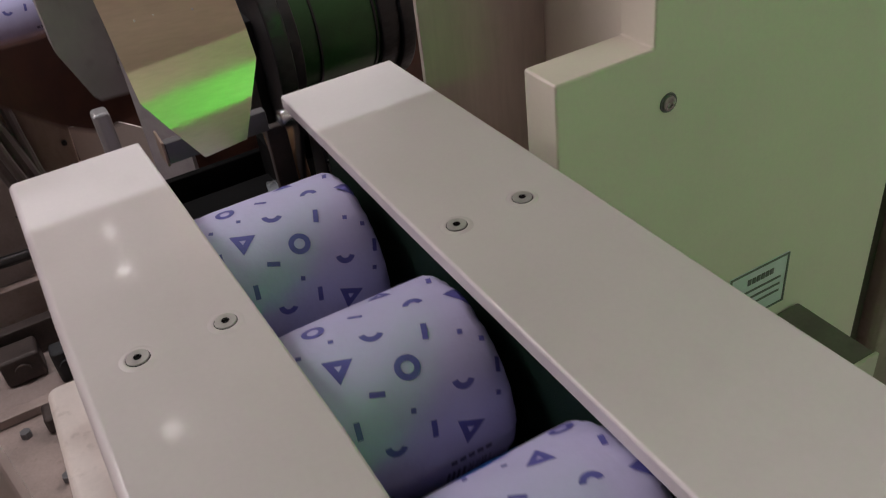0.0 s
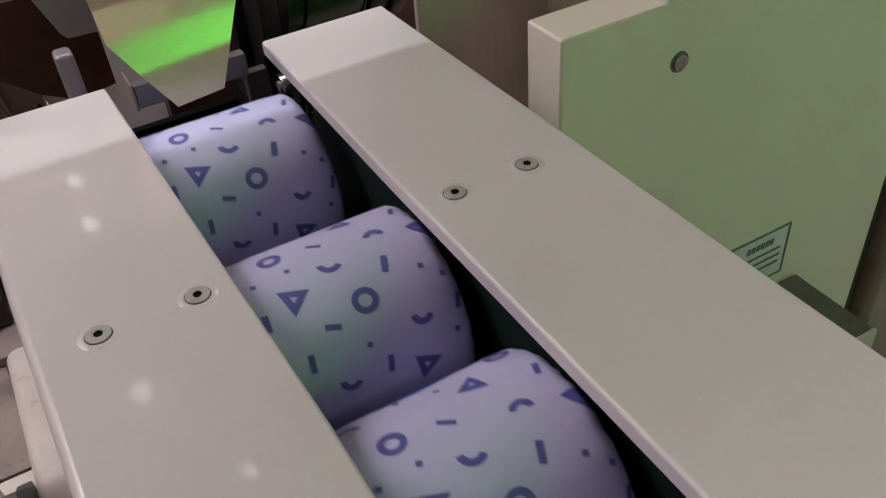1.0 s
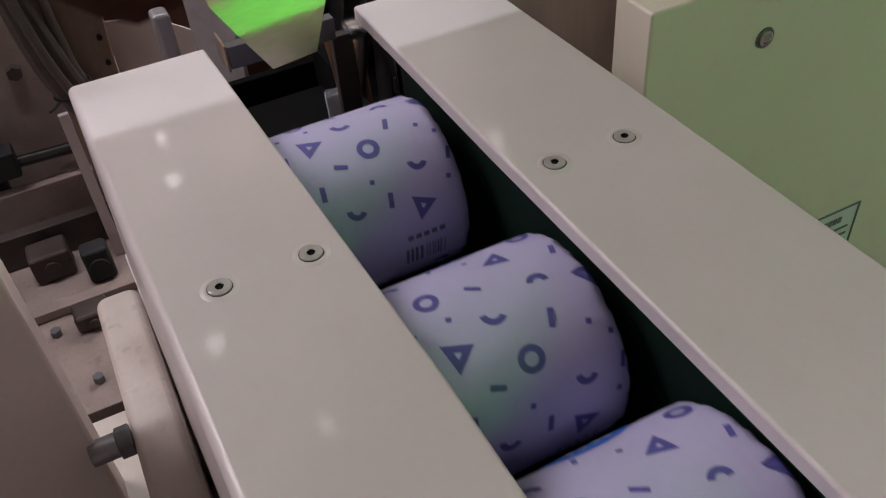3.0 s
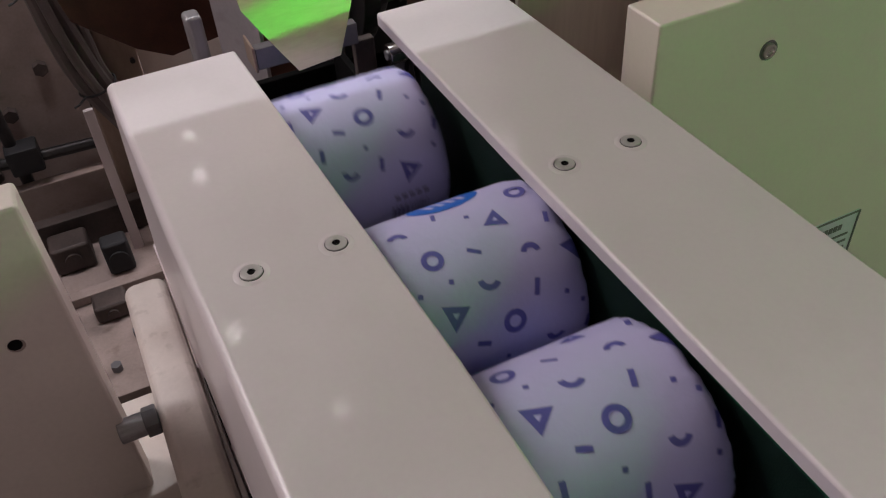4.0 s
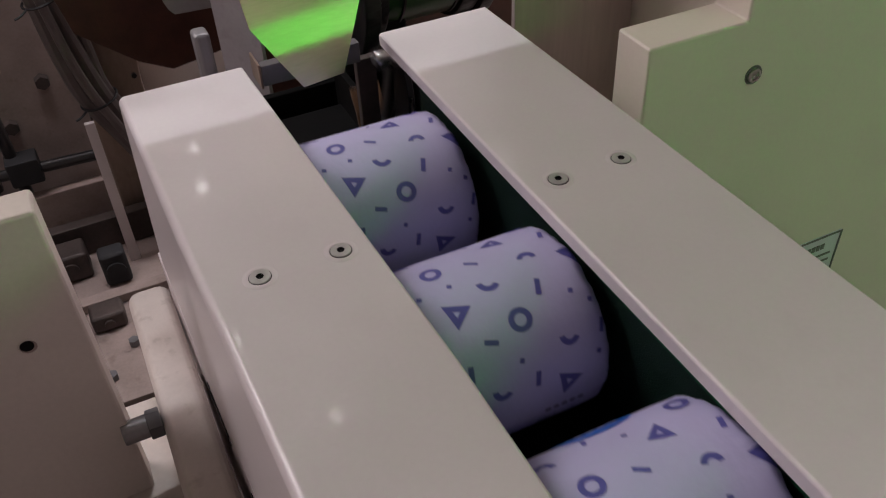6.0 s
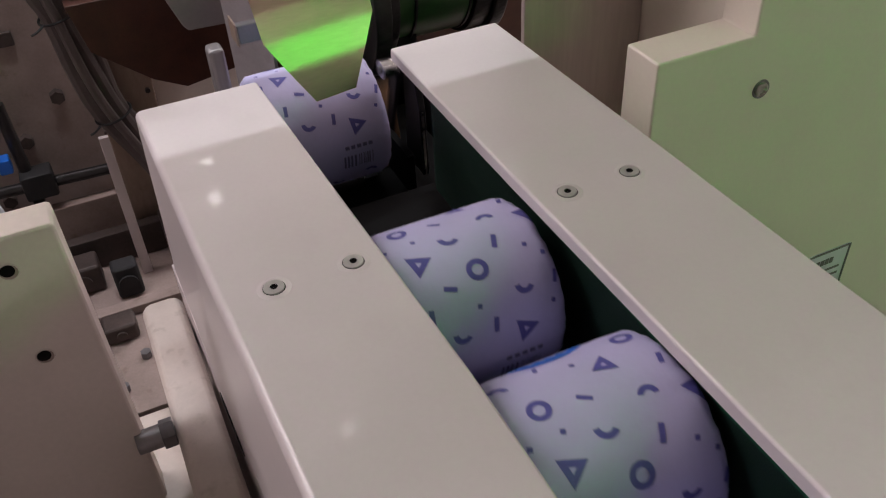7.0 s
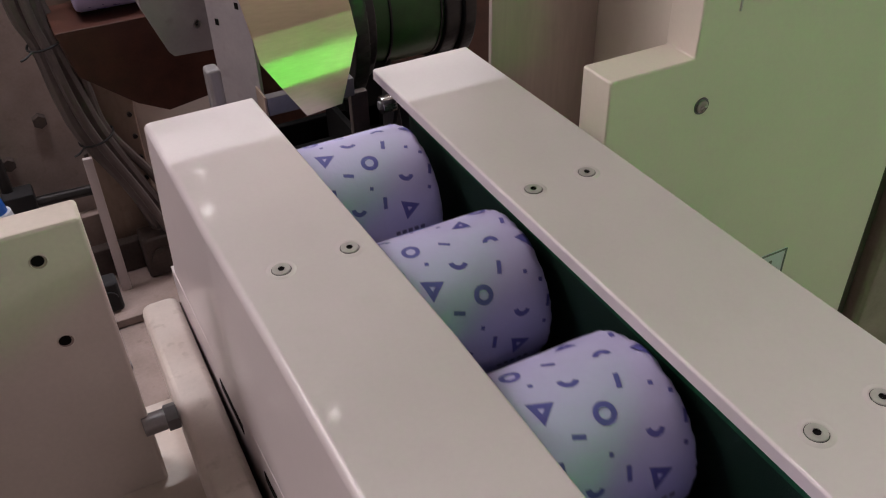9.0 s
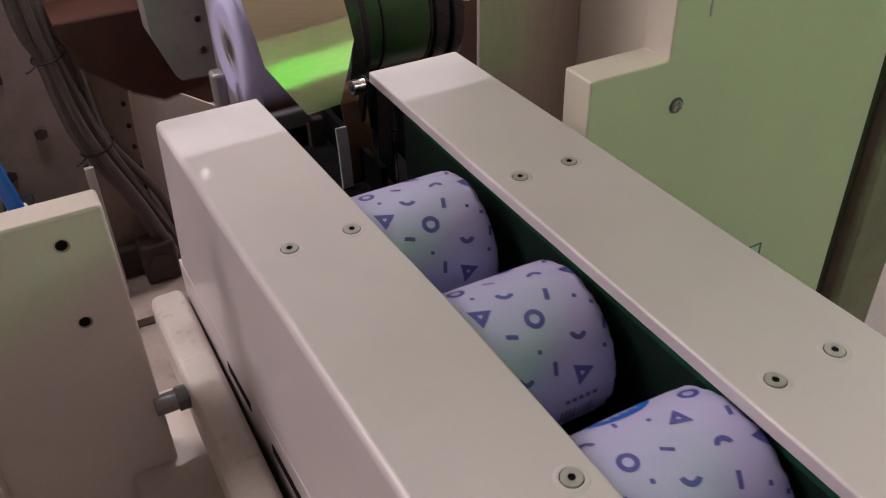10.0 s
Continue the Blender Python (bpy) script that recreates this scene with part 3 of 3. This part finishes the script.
def hood():
    # unseen hood, placed so its front plate cuts the lamp's light across the rails
    h = thing("unseen_hood", "unseen cream sheet hood over the loading head, added to bound its lamp's light", "machine hood")
    bm = bmesh.new(); box(bm, -.9, .9, .424, .428, 1.90, 2.72, .001)
    part("front_plate", bm, M_PANEL, h)
    bm = bmesh.new(); box(bm, -.9, .9, .4285, .80, 2.68, 2.72, .001)
    part("roof", bm, M_PANEL, h)
    for x in (-.9, .88):
        bm = bmesh.new(); box(bm, x, x + .02, .78, .80, 0, 2.679, .001)
        part("post", bm, M_FRAME, h)
    bm = bmesh.new(); box(bm, -.14, .14, .60, .64, 2.59, 2.62, .003)
    part("lamp_housing", bm, M_BLACK, h)
    # small work lamps on arms over the conveyor
    for x, y, z, w in ((-.095, .341, 1.072, .004), (-.0965, .341, 1.115, .006), (-.112, .302, 1.28, .009), (-.062, .108, 1.212, .005)):
        led = thing("spot_lamp", "small glowing white work lamp on a thin arm", "lamp", "work lamps", at=(x, y, z))
        bm = bmesh.new(); cyl(bm, (0, 0, .001), (0, 0, .012), w + .002, segs=20, bevel=.001)
        part("housing", bm, M_BLACK, led)
        bm = bmesh.new(); cyl(bm, (0, 0, -.001), (0, 0, .0012), w, segs=20)
        part("lens", bm, M_LED, led, "glowing white lens")
        bm = bmesh.new(); tube(bm, [(0, 0, .011), (-.05, .02, .04), (-.16, .06, .10), (-.25, .12, .40), (-.30, .24, 2.69 - z)], .0016, 8, 4)
        part("arm", bm, M_BLACK, led)


hood()


def drum():
    d = thing("drive_drum", "black drive drum with a green reflection painted on its shell, wide black flanges", "drum", at=(0.012, 0.49, 0.905))
    # the shell's green is a painted reflection
    bm = bmesh.new(); cyl(bm, (.118, 0, 0), (.205, 0, 0), .074, segs=96)
    part("shell", bm, M_DRUM, d)
    for xa, xb, r in ((.084, .102, .104), (.104, .118, .086), (.138, .141, .0765), (.200, .203, .0758), (.205, .226, .080), (.226, .241, .086)):
        bm = bmesh.new(); cyl(bm, (xa, 0, 0), (xb, 0, 0), r, segs=96, bevel=.0025)
        part("flange", bm, M_BLACK, d)
    bm = bmesh.new(); cyl(bm, (.05, 0, 0), (.33, 0, 0), .015)
    part("shaft", bm, M_CHROME, d)


drum()


def head_frame():
    h = thing("loading_head_frame", "steel plates round the loading pocket, the inner ones near black for shade", "machine frame")
    bm = bmesh.new(); prism(bm, [(.262, .80), (.262, .868), (.272, .905), (.292, .918), (.30, .80)], "x", .084, .090, .0008)
    part("guide_fin", bm, M_BLACK, h, "black guide fin")
    bm = bmesh.new(); box(bm, .0855, .0875, .2605, .2618, .80, .866)
    part("wear_strip", bm, M_SCREW, h, "thin bright wear strip")
    # rear and side plates: the pocket's shade is in their near-black colour
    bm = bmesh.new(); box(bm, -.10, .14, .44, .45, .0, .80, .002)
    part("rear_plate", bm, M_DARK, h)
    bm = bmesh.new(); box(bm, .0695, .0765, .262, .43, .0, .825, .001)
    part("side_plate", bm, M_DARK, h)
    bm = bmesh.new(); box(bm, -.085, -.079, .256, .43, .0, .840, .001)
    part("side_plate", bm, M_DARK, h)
    bm = bmesh.new(); box(bm, .016, .46, .64, .65, .30, 1.30, .002)
    part("back_sheet", bm, M_BROWN, h, "dark brown sheet behind the drum")
    bm = bmesh.new(); box(bm, .150, .21, .36, .42, .62, .845, .003)
    part("block", bm, M_BLACK, h)
    bm = bmesh.new(); box(bm, .095, .16, .44, .46, .0, .86, .003)
    part("upright", bm, M_BLACK, h)
    bm = bmesh.new(); box(bm, .086, .097, .44, .60, .80, .935, .002)
    part("drum_arm", bm, M_BLACK, h)


head_frame()


def pusher():
    p = thing("pusher", "grey aluminium pusher bar on a dark stem in the pocket", "pusher")
    bm = bmesh.new(); box(bm, -.036, .047, .026, .036, -.0165, .0015, .0012)
    bar = part("bar", bm, M_ALU, p, "grey aluminium pusher bar")
    bm = bmesh.new(); box(bm, -.0382, -.0362, .026, .052, -.018, .003, .0006)
    part("end_plate", bm, M_POST, bar, "brownish end plate")
    bm = bmesh.new(); box(bm, .046, .064, .037, .046, -.135, -.020, .002)
    part("stem", bm, M_GRIME_SHADE, p, "dark oily stem below the bar")
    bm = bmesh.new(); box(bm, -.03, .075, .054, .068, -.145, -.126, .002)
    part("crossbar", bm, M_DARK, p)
    return p


def flap():
    p = thing("lifting_flap", "copper-toned curved flap with a bright steel finger", "flap")
    curve = [(.055, -.135), (.056, -.09), (.060, -.055), (.067, -.030), (.079, -.012)]
    bm = bmesh.new(); prism(bm, curve + [(y + .0025, z - .001) for y, z in reversed(curve)], "x", .056, .085, .0005)
    part("plate", bm, M_COPPER, p, "copper-toned curved plate")
    curve = [(.046, -.120), (.047, -.09), (.049, -.060), (.051, -.048)]
    bm = bmesh.new(); prism(bm, curve + [(y + .003, z - .0005) for y, z in reversed(curve)], "x", .041, .054, .0008)
    part("finger", bm, M_LABEL, p, "bright bent steel finger")
    bm = bmesh.new(); box(bm, .030, .081, .053, .0545, -.155, -.118, .0005)
    part("web", bm, M_BLACK, p)
    return p


def push_roller():
    p = thing("push_roller", "dull steel roller on a black swing arm", "roller")
    bm = bmesh.new(); cyl(bm, (-.006, 0, 0), (.008, 0, 0), .0085, segs=28, bevel=.001)
    part("roller", bm, M_CHROME, p, "bright steel roller")
    bm = bmesh.new(); cyl(bm, (-.0075, 0, 0), (-.0058, 0, 0), .004, segs=16, bevel=.0005)
    part("pin", bm, M_ALU, p)
    bm = bmesh.new(); prism(bm, [(-.006, .006), (.008, .008), (.05, -.10), (.036, -.10)], "x", .0085, .013, .001)
    part("arm", bm, M_BLACK, p)
    return p


ROLLER = push_roller()
PUSHER = pusher()
FLAP = flap()


def transfer_tray():
    t = thing("transfer_tray", "brown bakelite transfer tray with a grey aluminium block", "transfer tray")
    bm = bmesh.new(); prism(bm, [(-.074, .006), (.060, .006), (.131, -.035), (.131, -.128), (.050, -.140), (.008, -.118), (-.060, -.060)], "y", .0, .012, .001)
    part("front_board", bm, M_BROWN, t)
    bm = bmesh.new(); box(bm, -.074, .060, .0125, .15, -.008, .0, .001)
    part("shelf", bm, M_BROWN, t)
    return t


TRAY = transfer_tray()


def feed_block():
    t = thing("feed_block", "grey aluminium feed block bolted beside the tray", "machine block")
    bm = bmesh.new(); prism(bm, [(-.085, .872), (-.062, .808), (-.056, .801), (.002, .799), (.012, .96), (-.085, .96)], "y", .69, .735, .0015)
    part("block", bm, M_GREY, t)
    for z in (.84, .885):
        bm = bmesh.new(); cyl(bm, (-.02, .684, z), (-.02, .6905, z), .005, segs=12)
        part("bolt", bm, M_SCREW, t)
    bm = bmesh.new(); box(bm, -.07, -.02, .736, .77, .90, 1.4, .002)
    part("hanger", bm, M_BLACK, t)
    return t


FEED = feed_block()

# ---- right-hand machine ----
def machine_body():
    m = thing("machine_cabinet", "cream painted machine cabinet with a stepped front panel", "machine")
    bm = bmesh.new()
    prism(bm, [(.212, .30), (.212, .9495), (.302, .9495), (.302, 1.75), (.622, 1.75), (.622, .30)], "y", .105, .1455, .0025)
    part("front_panel", bm, M_PANEL, m)
    bm = bmesh.new(); box(bm, .305, .622, .1465, .40, .0, 1.745, .002)
    part("body", bm, M_PANEL, m)
    bm = bmesh.new(); box(bm, .343, .3445, .1035, .106, .985, 1.74)
    part("door_seam", bm, M_RAIL, m)
    bm = bmesh.new(); lathe(bm, [(0, .0062), (-.0022, .0060), (-.0026, .0042), (-.0012, .0036), (-.0004, .0001)], 28, "z")
    ob = part("knob", bm, M_SCREW, m, "round panel screw")
    ob.matrix_basis = pose(.318, .105, .9005, -90, 0, 0)
    bm = bmesh.new(); lathe(bm, [(-.0006, .0062), (-.0010, .0080), (0, .0084)], 28, "z")
    ob = part("rim", bm, M_ALU, m, "dull grey rim")
    ob.matrix_basis = pose(.318, .105, .9005, -90, 0, 0)
    plate = part("nameplate", (lambda b: (box(b, .408, .487, .1035, .1049, .615, .678, .0004), b)[1])(bmesh.new()), M_LABEL, m, "grey machine nameplate with illegible lines")
    bm = bmesh.new()
    for k in range(6):
        box(bm, .432 + k * .006, .4365 + k * .006, .1028, .1034, .660, .667)
    part("nameplate_line", bm, M_FAINT, plate)
    for z in (.650, .641, .632):
        bm = bmesh.new(); box(bm, .416, .478, .1028, .1034, z, z + .0025)
        part("nameplate_line", bm, M_FAINT, plate)
    bm = bmesh.new()
    for a, b in (((.408, .615), (.410, .678)), ((.485, .615), (.487, .678)), ((.410, .676), (.485, .678)), ((.410, .615), (.485, .617))):
        box(bm, a[0], b[0], .1026, .1034, a[1], b[1])
    part("nameplate_border", bm, M_FAINT, plate)
    bm = bmesh.new(); box(bm, .40, .513, .0085, .1035, .301, .599, .003)
    part("base_block", bm, M_DUST_SHADE, m, "dusty block under the nameplate, darkened for the shade of the conveyor cover")
    bm = bmesh.new(); box(bm, .40, .5135, .0035, .0080, .560, .6005, .0015)
    part("end_strip", bm, M_GUARD, m, "pale strip on the block's end")
    # dark strip closing the gap to the column, in place of its shade
    bm = bmesh.new(); box(bm, .6225, .6595, .120, .16, .0, 1.75, .004)
    part("gap_shade_strip", bm, M_GRIME_SHADE, m, "dark strip standing for the shaded gap beside the column")
    bm = bmesh.new(); box(bm, .66, .76, .100, .40, .0, 1.75, .014, 4)
    part("column", bm, M_FRAME, m)
    bm = bmesh.new(); box(bm, .155, .70, -.3, .10, .28, .30, .002)
    part("lower_shelf", bm, M_FRAME, m)


machine_body()
bm = bmesh.new(); box(bm, .1815, .304, .250, .256, .0, 1.75, .0012)
solid("back_plate", bm, M_BACK, "brushed brownish steel plate behind the drum", "machine plate")

# ---- left-hand machine ----
def left_guard():
    g = thing("side_guard", "upright cream painted guard panel with drilled holes", "guard panel")
    bm = bmesh.new(); box(bm, -.62, -.2105, .108, .136, .30, .957, .003, 3)
    part("plate", bm, M_GUARD, g)
    for x, z in ((-.2435, .9335), (-.2455, .8635)):
        bm = bmesh.new(); cyl(bm, (x, .1074, z), (x, .110, z), .0052, segs=28)
        hole = part("hole", bm, M_FRAME, g, "drilled hole")
        bm = bmesh.new(); cyl(bm, (x - .0005, .1069, z + .0010), (x - .0005, .1073, z + .0010), .0042, segs=28)
        part("bore", bm, M_DARK, hole, "dark bore")
        bm = bmesh.new(); lathe(bm, [(0, .0050), (-.0008, .0054), (0, .0061)], 28, "z")
        ob = part("hole_rim", bm, M_GUARD, g)
        ob.matrix_basis = pose(x, .1078, z, -90, 0, 0)
    bm = bmesh.new(); box(bm, -.62, -.34, .085, .1075, .0, .80, .003)
    part("lower_step", bm, M_GUARD, g)
    bm = bmesh.new(); box(bm, -.60, -.56, .109, .135, 0, .30, .003)
    part("leg", bm, M_FRAME, g)
    bm = bmesh.new(); box(bm, -.30, -.26, .109, .135, 0, .30, .003)
    part("leg", bm, M_FRAME, g)


left_guard()


def lower_left():
    b = thing("machine_beam", "cream painted lower beam below the conveyor cover with slots", "machine beam")
    bm = bmesh.new(); prism(bm, [(-.1535, .242), (-.1475, .242), (-.1375, -.24), (-.1375, -2.9), (-.1415, -2.9), (-.1415, -.24)], "z", .60, .8025, .0008)
    part("plate", bm, M_RAIL, b)
    for y0, y1 in ((.052, .108), (-.075, .002), (-.30, -.13)):
        xa, xb = (max(-.1535, min(-.1415, -.1535 + (.242 - y) * .0249)) for y in (y0, y1))
        bm = bmesh.new(); prism(bm, [(xa - .0006, y0), (xb - .0006, y1), (xb + .002, y1), (xa + .002, y0)], "z", .7675, .7785)
        part("slot", bm, M_DARK, b, "dark slot")
    bm = bmesh.new(); box(bm, -.147, .13, -2.9, .20, .58, .60, .002)
    part("web", bm, M_FRAME, b)
    for y in (-2.5, -1.0, .15):
        bm = bmesh.new(); box(bm, -.15, -.12, y - .02, y + .02, 0, .58, .002)
        part("leg", bm, M_FRAME, b)
    g = thing("guide_bar", "worn off-white nylon bar with a rounded end", "guide bar")
    bm = bmesh.new(); box(bm, -.1885, -.1540, -1.2, .252, .705, .7655, .0095, 4)
    part("bar", bm, M_BAR, g)
    bm = bmesh.new(); box(bm, -.25, -.156, -1.2, .20, .59, .690, .003); box(bm, -.186, -.158, -1.18, .19, .6895, .7046)
    part("carrier", bm, M_GUARD, g)
    bm = bmesh.new(); cyl(bm, (-.2165, .108, .757), (-.1895, .108, .757), .0088, segs=28, bevel=.001)
    part("bolt", bm, M_PLATE, g, "grey zinc plated bolt")
    bm = bmesh.new(); cyl(bm, (-.1985, .108, .757), (-.1888, .108, .757), .0112, segs=6, bevel=.0008)
    part("nut", bm, M_ALU, g, smooth=False)
    for y in (-1.1, .1):
        bm = bmesh.new(); box(bm, -.20, -.17, y - .015, y + .015, 0, .60, .002)
        part("leg", bm, M_FRAME, g)


lower_left()


def background_left():
    p = thing("machine_side_frame", "dusty pinkish machine side frame with bolts and slots", "machine frame")
    bm = bmesh.new(); prism(bm, [(-1.4, 0), (-.05, 0), (-.05, .42), (-.13, .44), (-.10, .68), (-.12, 1.6), (-1.4, 1.6)], "y", 1.06, 1.09, .003)
    part("plate", bm, M_FRAME, p)
    for x, z in ((-.231, .585), (-.30, .52), (-.40, .70), (-.36, .42), (-.17, .50)):
        bm = bmesh.new(); cyl(bm, (x, 1.045, z), (x, 1.061, z), .012, segs=6, bevel=.001)
        part("bolt", bm, M_GRIME_SHADE, p)
    bm = bmesh.new(); box(bm, -.42, -.262, 1.052, 1.0605, .683, .706, .002)
    part("slot", bm, M_GRIME_SHADE, p, "dark slot")
    bm = bmesh.new(); prism(bm, [(-.175, .30), (-.095, .30), (-.088, .62), (-.070, .90), (-.175, .90)], "y", .93, .96, .003)
    part("post", bm, M_POST, p, "brownish golden post")
    for z in (.50, .54, .58, .62, .66):
        bm = bmesh.new(); cyl(bm, (-.098, .925, z), (-.098, .931, z), .004, segs=10)
        part("post_bolt", bm, M_BLACK, p)
    bm = bmesh.new(); prism(bm, [(-.09, .40), (.06, .38), (.06, .60), (-.02, .655), (-.085, .665)], "y", .962, .967, .001)
    part("pale_plate", bm, M_GUARD, p, "pale cream plate")
    bm = bmesh.new(); box(bm, -.12, .34, 1.15, 1.17, .52, 1.6, .003)
    part("rear_sheet", bm, M_BROWN, p, "dark brown rear sheet")
    bm = bmesh.new(); prism(bm, [(-.191, .336), (-.175, .333), (-.174, .60), (-.188, .60)], "y", .852, .860, .001)
    part("upright_strip", bm, M_RAIL, p, "thin cream upright strip")
    bm = bmesh.new(); box(bm, -1.0, .1, .55, 1.05, .30, .34, .003)
    part("ledge", bm, M_FRAME, p, "dusty pinkish ledge")
    for k, (x, y, w, h) in enumerate(((-.27, .70, .05, .03), (-.235, .80, .04, .06), (-.31, .84, .06, .05), (-.14, .86, .06, .08), (-.40, .80, .06, .05), (-.44, .62, .07, .025))):
        bm = bmesh.new(); box(bm, x, x + w, y, y + w * .8, .341, .341 + h, .006, 3); cyl(bm, (x + w / 2, y - .004, .341 + h / 2), (x + w / 2, y + .001, .341 + h / 2), h * .25, segs=16)
        part("bearing_block", bm, (M_GRIME_SHADE, M_RUBBER, M_GRIME_SHADE)[k % 3], p)
    for y, z, m in ((.755, .357, M_FRAME), (.90, .40, M_GRIME_SHADE), (.97, .43, M_FRAME)):
        bm = bmesh.new(); box(bm, -.70, -.05, y, y + .022, .341, z, .003)
        part("rail", bm, m, p, "dusty guide rail along the ledge")
    for x, y in ((-.33, .585), (-.26, .60), (-.22, .655), (-.38, .66), (-.30, .72)):
        bm = bmesh.new(); cyl(bm, (x, y, .341), (x, y, .352), .008, segs=6, bevel=.001)
        part("ledge_bolt", bm, M_ALU, p)
    rod = thing("tie_rod", "black tie rod with a clamp", "rod")
    bm = bmesh.new(); cyl(bm, (-.50, 1.0, .475), (-.185, .99, .468), .0095, segs=14)
    part("shaft", bm, M_BLACK, rod)
    bm = bmesh.new(); box(bm, -.325, -.275, .97, 1.01, .455, .50, .004)
    part("clamp", bm, M_RUBBER, rod)
    bm = bmesh.new(); cyl(bm, (-.31, 1.0, .345), (-.315, 1.0, .62), .010, segs=14)
    part("post", bm, M_BLACK, rod)
    v = thing("air_valve", "blue air fitting with a hose", "pneumatic fitting")
    bm = bmesh.new(); box(bm, -.345, -.325, .96, .985, .52, .545, .003)
    part("body", bm, M_BLUE, v)
    a = thing("air_hose", "bright blue air hose with a white end fitting", "hose")
    bm = bmesh.new(); tube(bm, [(-.31, .30, 1.25), (-.295, .30, 1.05), (-.279, .30, .915), (-.272, .30, .865)], .0072)
    part("hose", bm, M_BLUE, a)
    bm = bmesh.new(); cyl(bm, (-.272, .30, .866), (-.268, .30, .838), .0095, segs=20, bevel=.001); cyl(bm, (-.268, .30, .839), (-.266, .30, .70), .006, segs=16)
    part("fitting", bm, M_LABEL, a, "white end fitting")
    bm = bmesh.new(); box(bm, -.32, -.25, .292, .308, 0, .705, .003)
    part("holder", bm, M_GRIME_SHADE, a)
    bm = bmesh.new(); tube(bm, [(-.345, .972, .533), (-.362, .97, .525), (-.385, .97, .49), (-.40, .97, .42), (-.41, .97, .345)], .006)
    part("hose", bm, M_CABLE, v, "grey air hose")
    c = thing("cable_bundle", "bundle of grey hoses held by black cable ties", "cables")
    base = [(-.205, 1.05), (-.197, .84), (-.188, .775), (-.176, .686), (-.157, .612), (-.115, .50), (-.085, .40), (-.06, .30)]
    for k, (dx, dy, r) in enumerate(((-.012, 0, .0125), (.010, .006, .0105), (.0, -.020, .007), (.026, .012, .0075))):
        bm = bmesh.new(); tube(bm, [(x + dx * (1 + .3 * math.sin(i * 2.1 + k)), .895 + dy, z) for i, (x, z) in enumerate(base)], r)
        part("hose", bm, M_CABLE, c)
    for x, z in ((-.186, .776), (-.157, .612)):
        bm = bmesh.new()
        n = 20
        pts = [(x + .027 * math.cos(2 * math.pi * k / n), .897 + .029 * math.sin(2 * math.pi * k / n), z + .006 * math.cos(2 * math.pi * k / n)) for k in range(n + 1)]
        tube(bm, pts, .0019, 6, 2); tube(bm, [(x - .022, .874, z - .003), (x - .032, .866, z - .007), (x - .040, .864, z - .009)], .0017, 6, 3)
        part("cable_tie", bm, M_RUBBER, c, "black cable tie")


background_left()


# ---- everything that moves ----
def settle(keys, t):
    """Straight lines between (time, x, y, z) keys."""
    if t <= keys[0][0]:
        return keys[0][1:]
    for a, b in zip(keys, keys[1:]):
        if t <= b[0]:
            f = (t - a[0]) / (b[0] - a[0])
            return tuple(p + (q - p) * f for p, q in zip(a[1:], b[1:]))
    return keys[-1][1:]


def roll_rows(push, place, side, turn):
    zc = 0.8820
    enter = place - belt_run(push + .04)
    keys = [(-9.0, -1.2, .885, .870), (-.95, -.60, .885, .870), (-.62, -.085, .885, .870), (-.32, -.085, .885, .870), (-.29, -.05, .62, 1.30), (-.255, -.003, .41, 1.23), (-.22, -.003, .395, 1.10),
            (-.185, -.003, .330, 1.0), (-.145, -.003, .308, .90), (-.115, -.003, .300, .864), (-.035, -.003, .297, .861), (0, -.003, .24, .868), (.04, side, enter, zc)]
    def where(t):
        d = t - push
        if d > .04:
            return (min(.006, side + .006 * (d - .04)), place - belt_run(t), zc)
        return settle(keys, d)
    times = {0.0, 10.0, *[k / 4 for k in range(1, 40)]}
    for d in [k[0] for k in keys] + [.07, .12]:
        if 0.02 < push + d < 9.98:
            times = {t for t in times if abs(t - push - d) > .025} | {round(push + d, 3)}
    return [(t, pose(*where(t), turn, 0, 0)) for t in sorted(times)]


def cycle_rows(keys):
    """A motion that repeats with each push: keys are (moment after the push, x, y, z, turn)."""
    line = [(p + k[0], *k[1:]) for p in PUSHES for k in keys]
    times = sorted({0.0, 10.0, *[round(k[0], 3) for k in line if .01 < k[0] < 9.99]})
    return [(t, pose(*settle(line, t)[:3], 0, 0, settle(line, t)[3])) for t in times]


def motions():
    for i, (ob, push, place, side) in enumerate(zip(ROLLS, PUSHES, PLACE, SIDE)):
        walk(ob, roll_rows(push, place, side, SPIN[i]))
    walk(PUSHER, cycle_rows([(-.08, 0, .375, .84, 0), (-.03, 0, .36, .925, 0), (.04, 0, .242, .925, 0), (.24, 0, .242, .925, 0), (.30, 0, .262, .90, 0), (.36, 0, .285, .85, 0), (.46, 0, .375, .84, 0)]))
    walk(FLAP, cycle_rows([(-.06, 0, .258, .905, 0), (0, 0, .258, .840, 0), (.20, 0, .258, .840, 0), (.28, 0, .258, .905, 0)]))
    walk(ROLLER, cycle_rows([(-.05, .0665, .302, .902, 0), (.03, .0665, .243, .906, 0), (.20, .0665, .243, .906, 0), (.27, .0665, .302, .902, 0)]))
    walk(FEED, cycle_rows([(-.34, .014, 0, 0, 0), (-.24, .022, 0, -.05, 0), (-.19, .022, 0, -.035, 0), (-.14, .014, 0, 0, 0)]))
    walk(TRAY, cycle_rows([(-.42, -.10, .80, .814, 0), (-.34, -.10, .80, .86, 0), (-.25, -.10, .80, .92, 0), (-.19, -.10, .80, .88, 0), (-.15, -.10, .80, .814, 0)]))


motions()
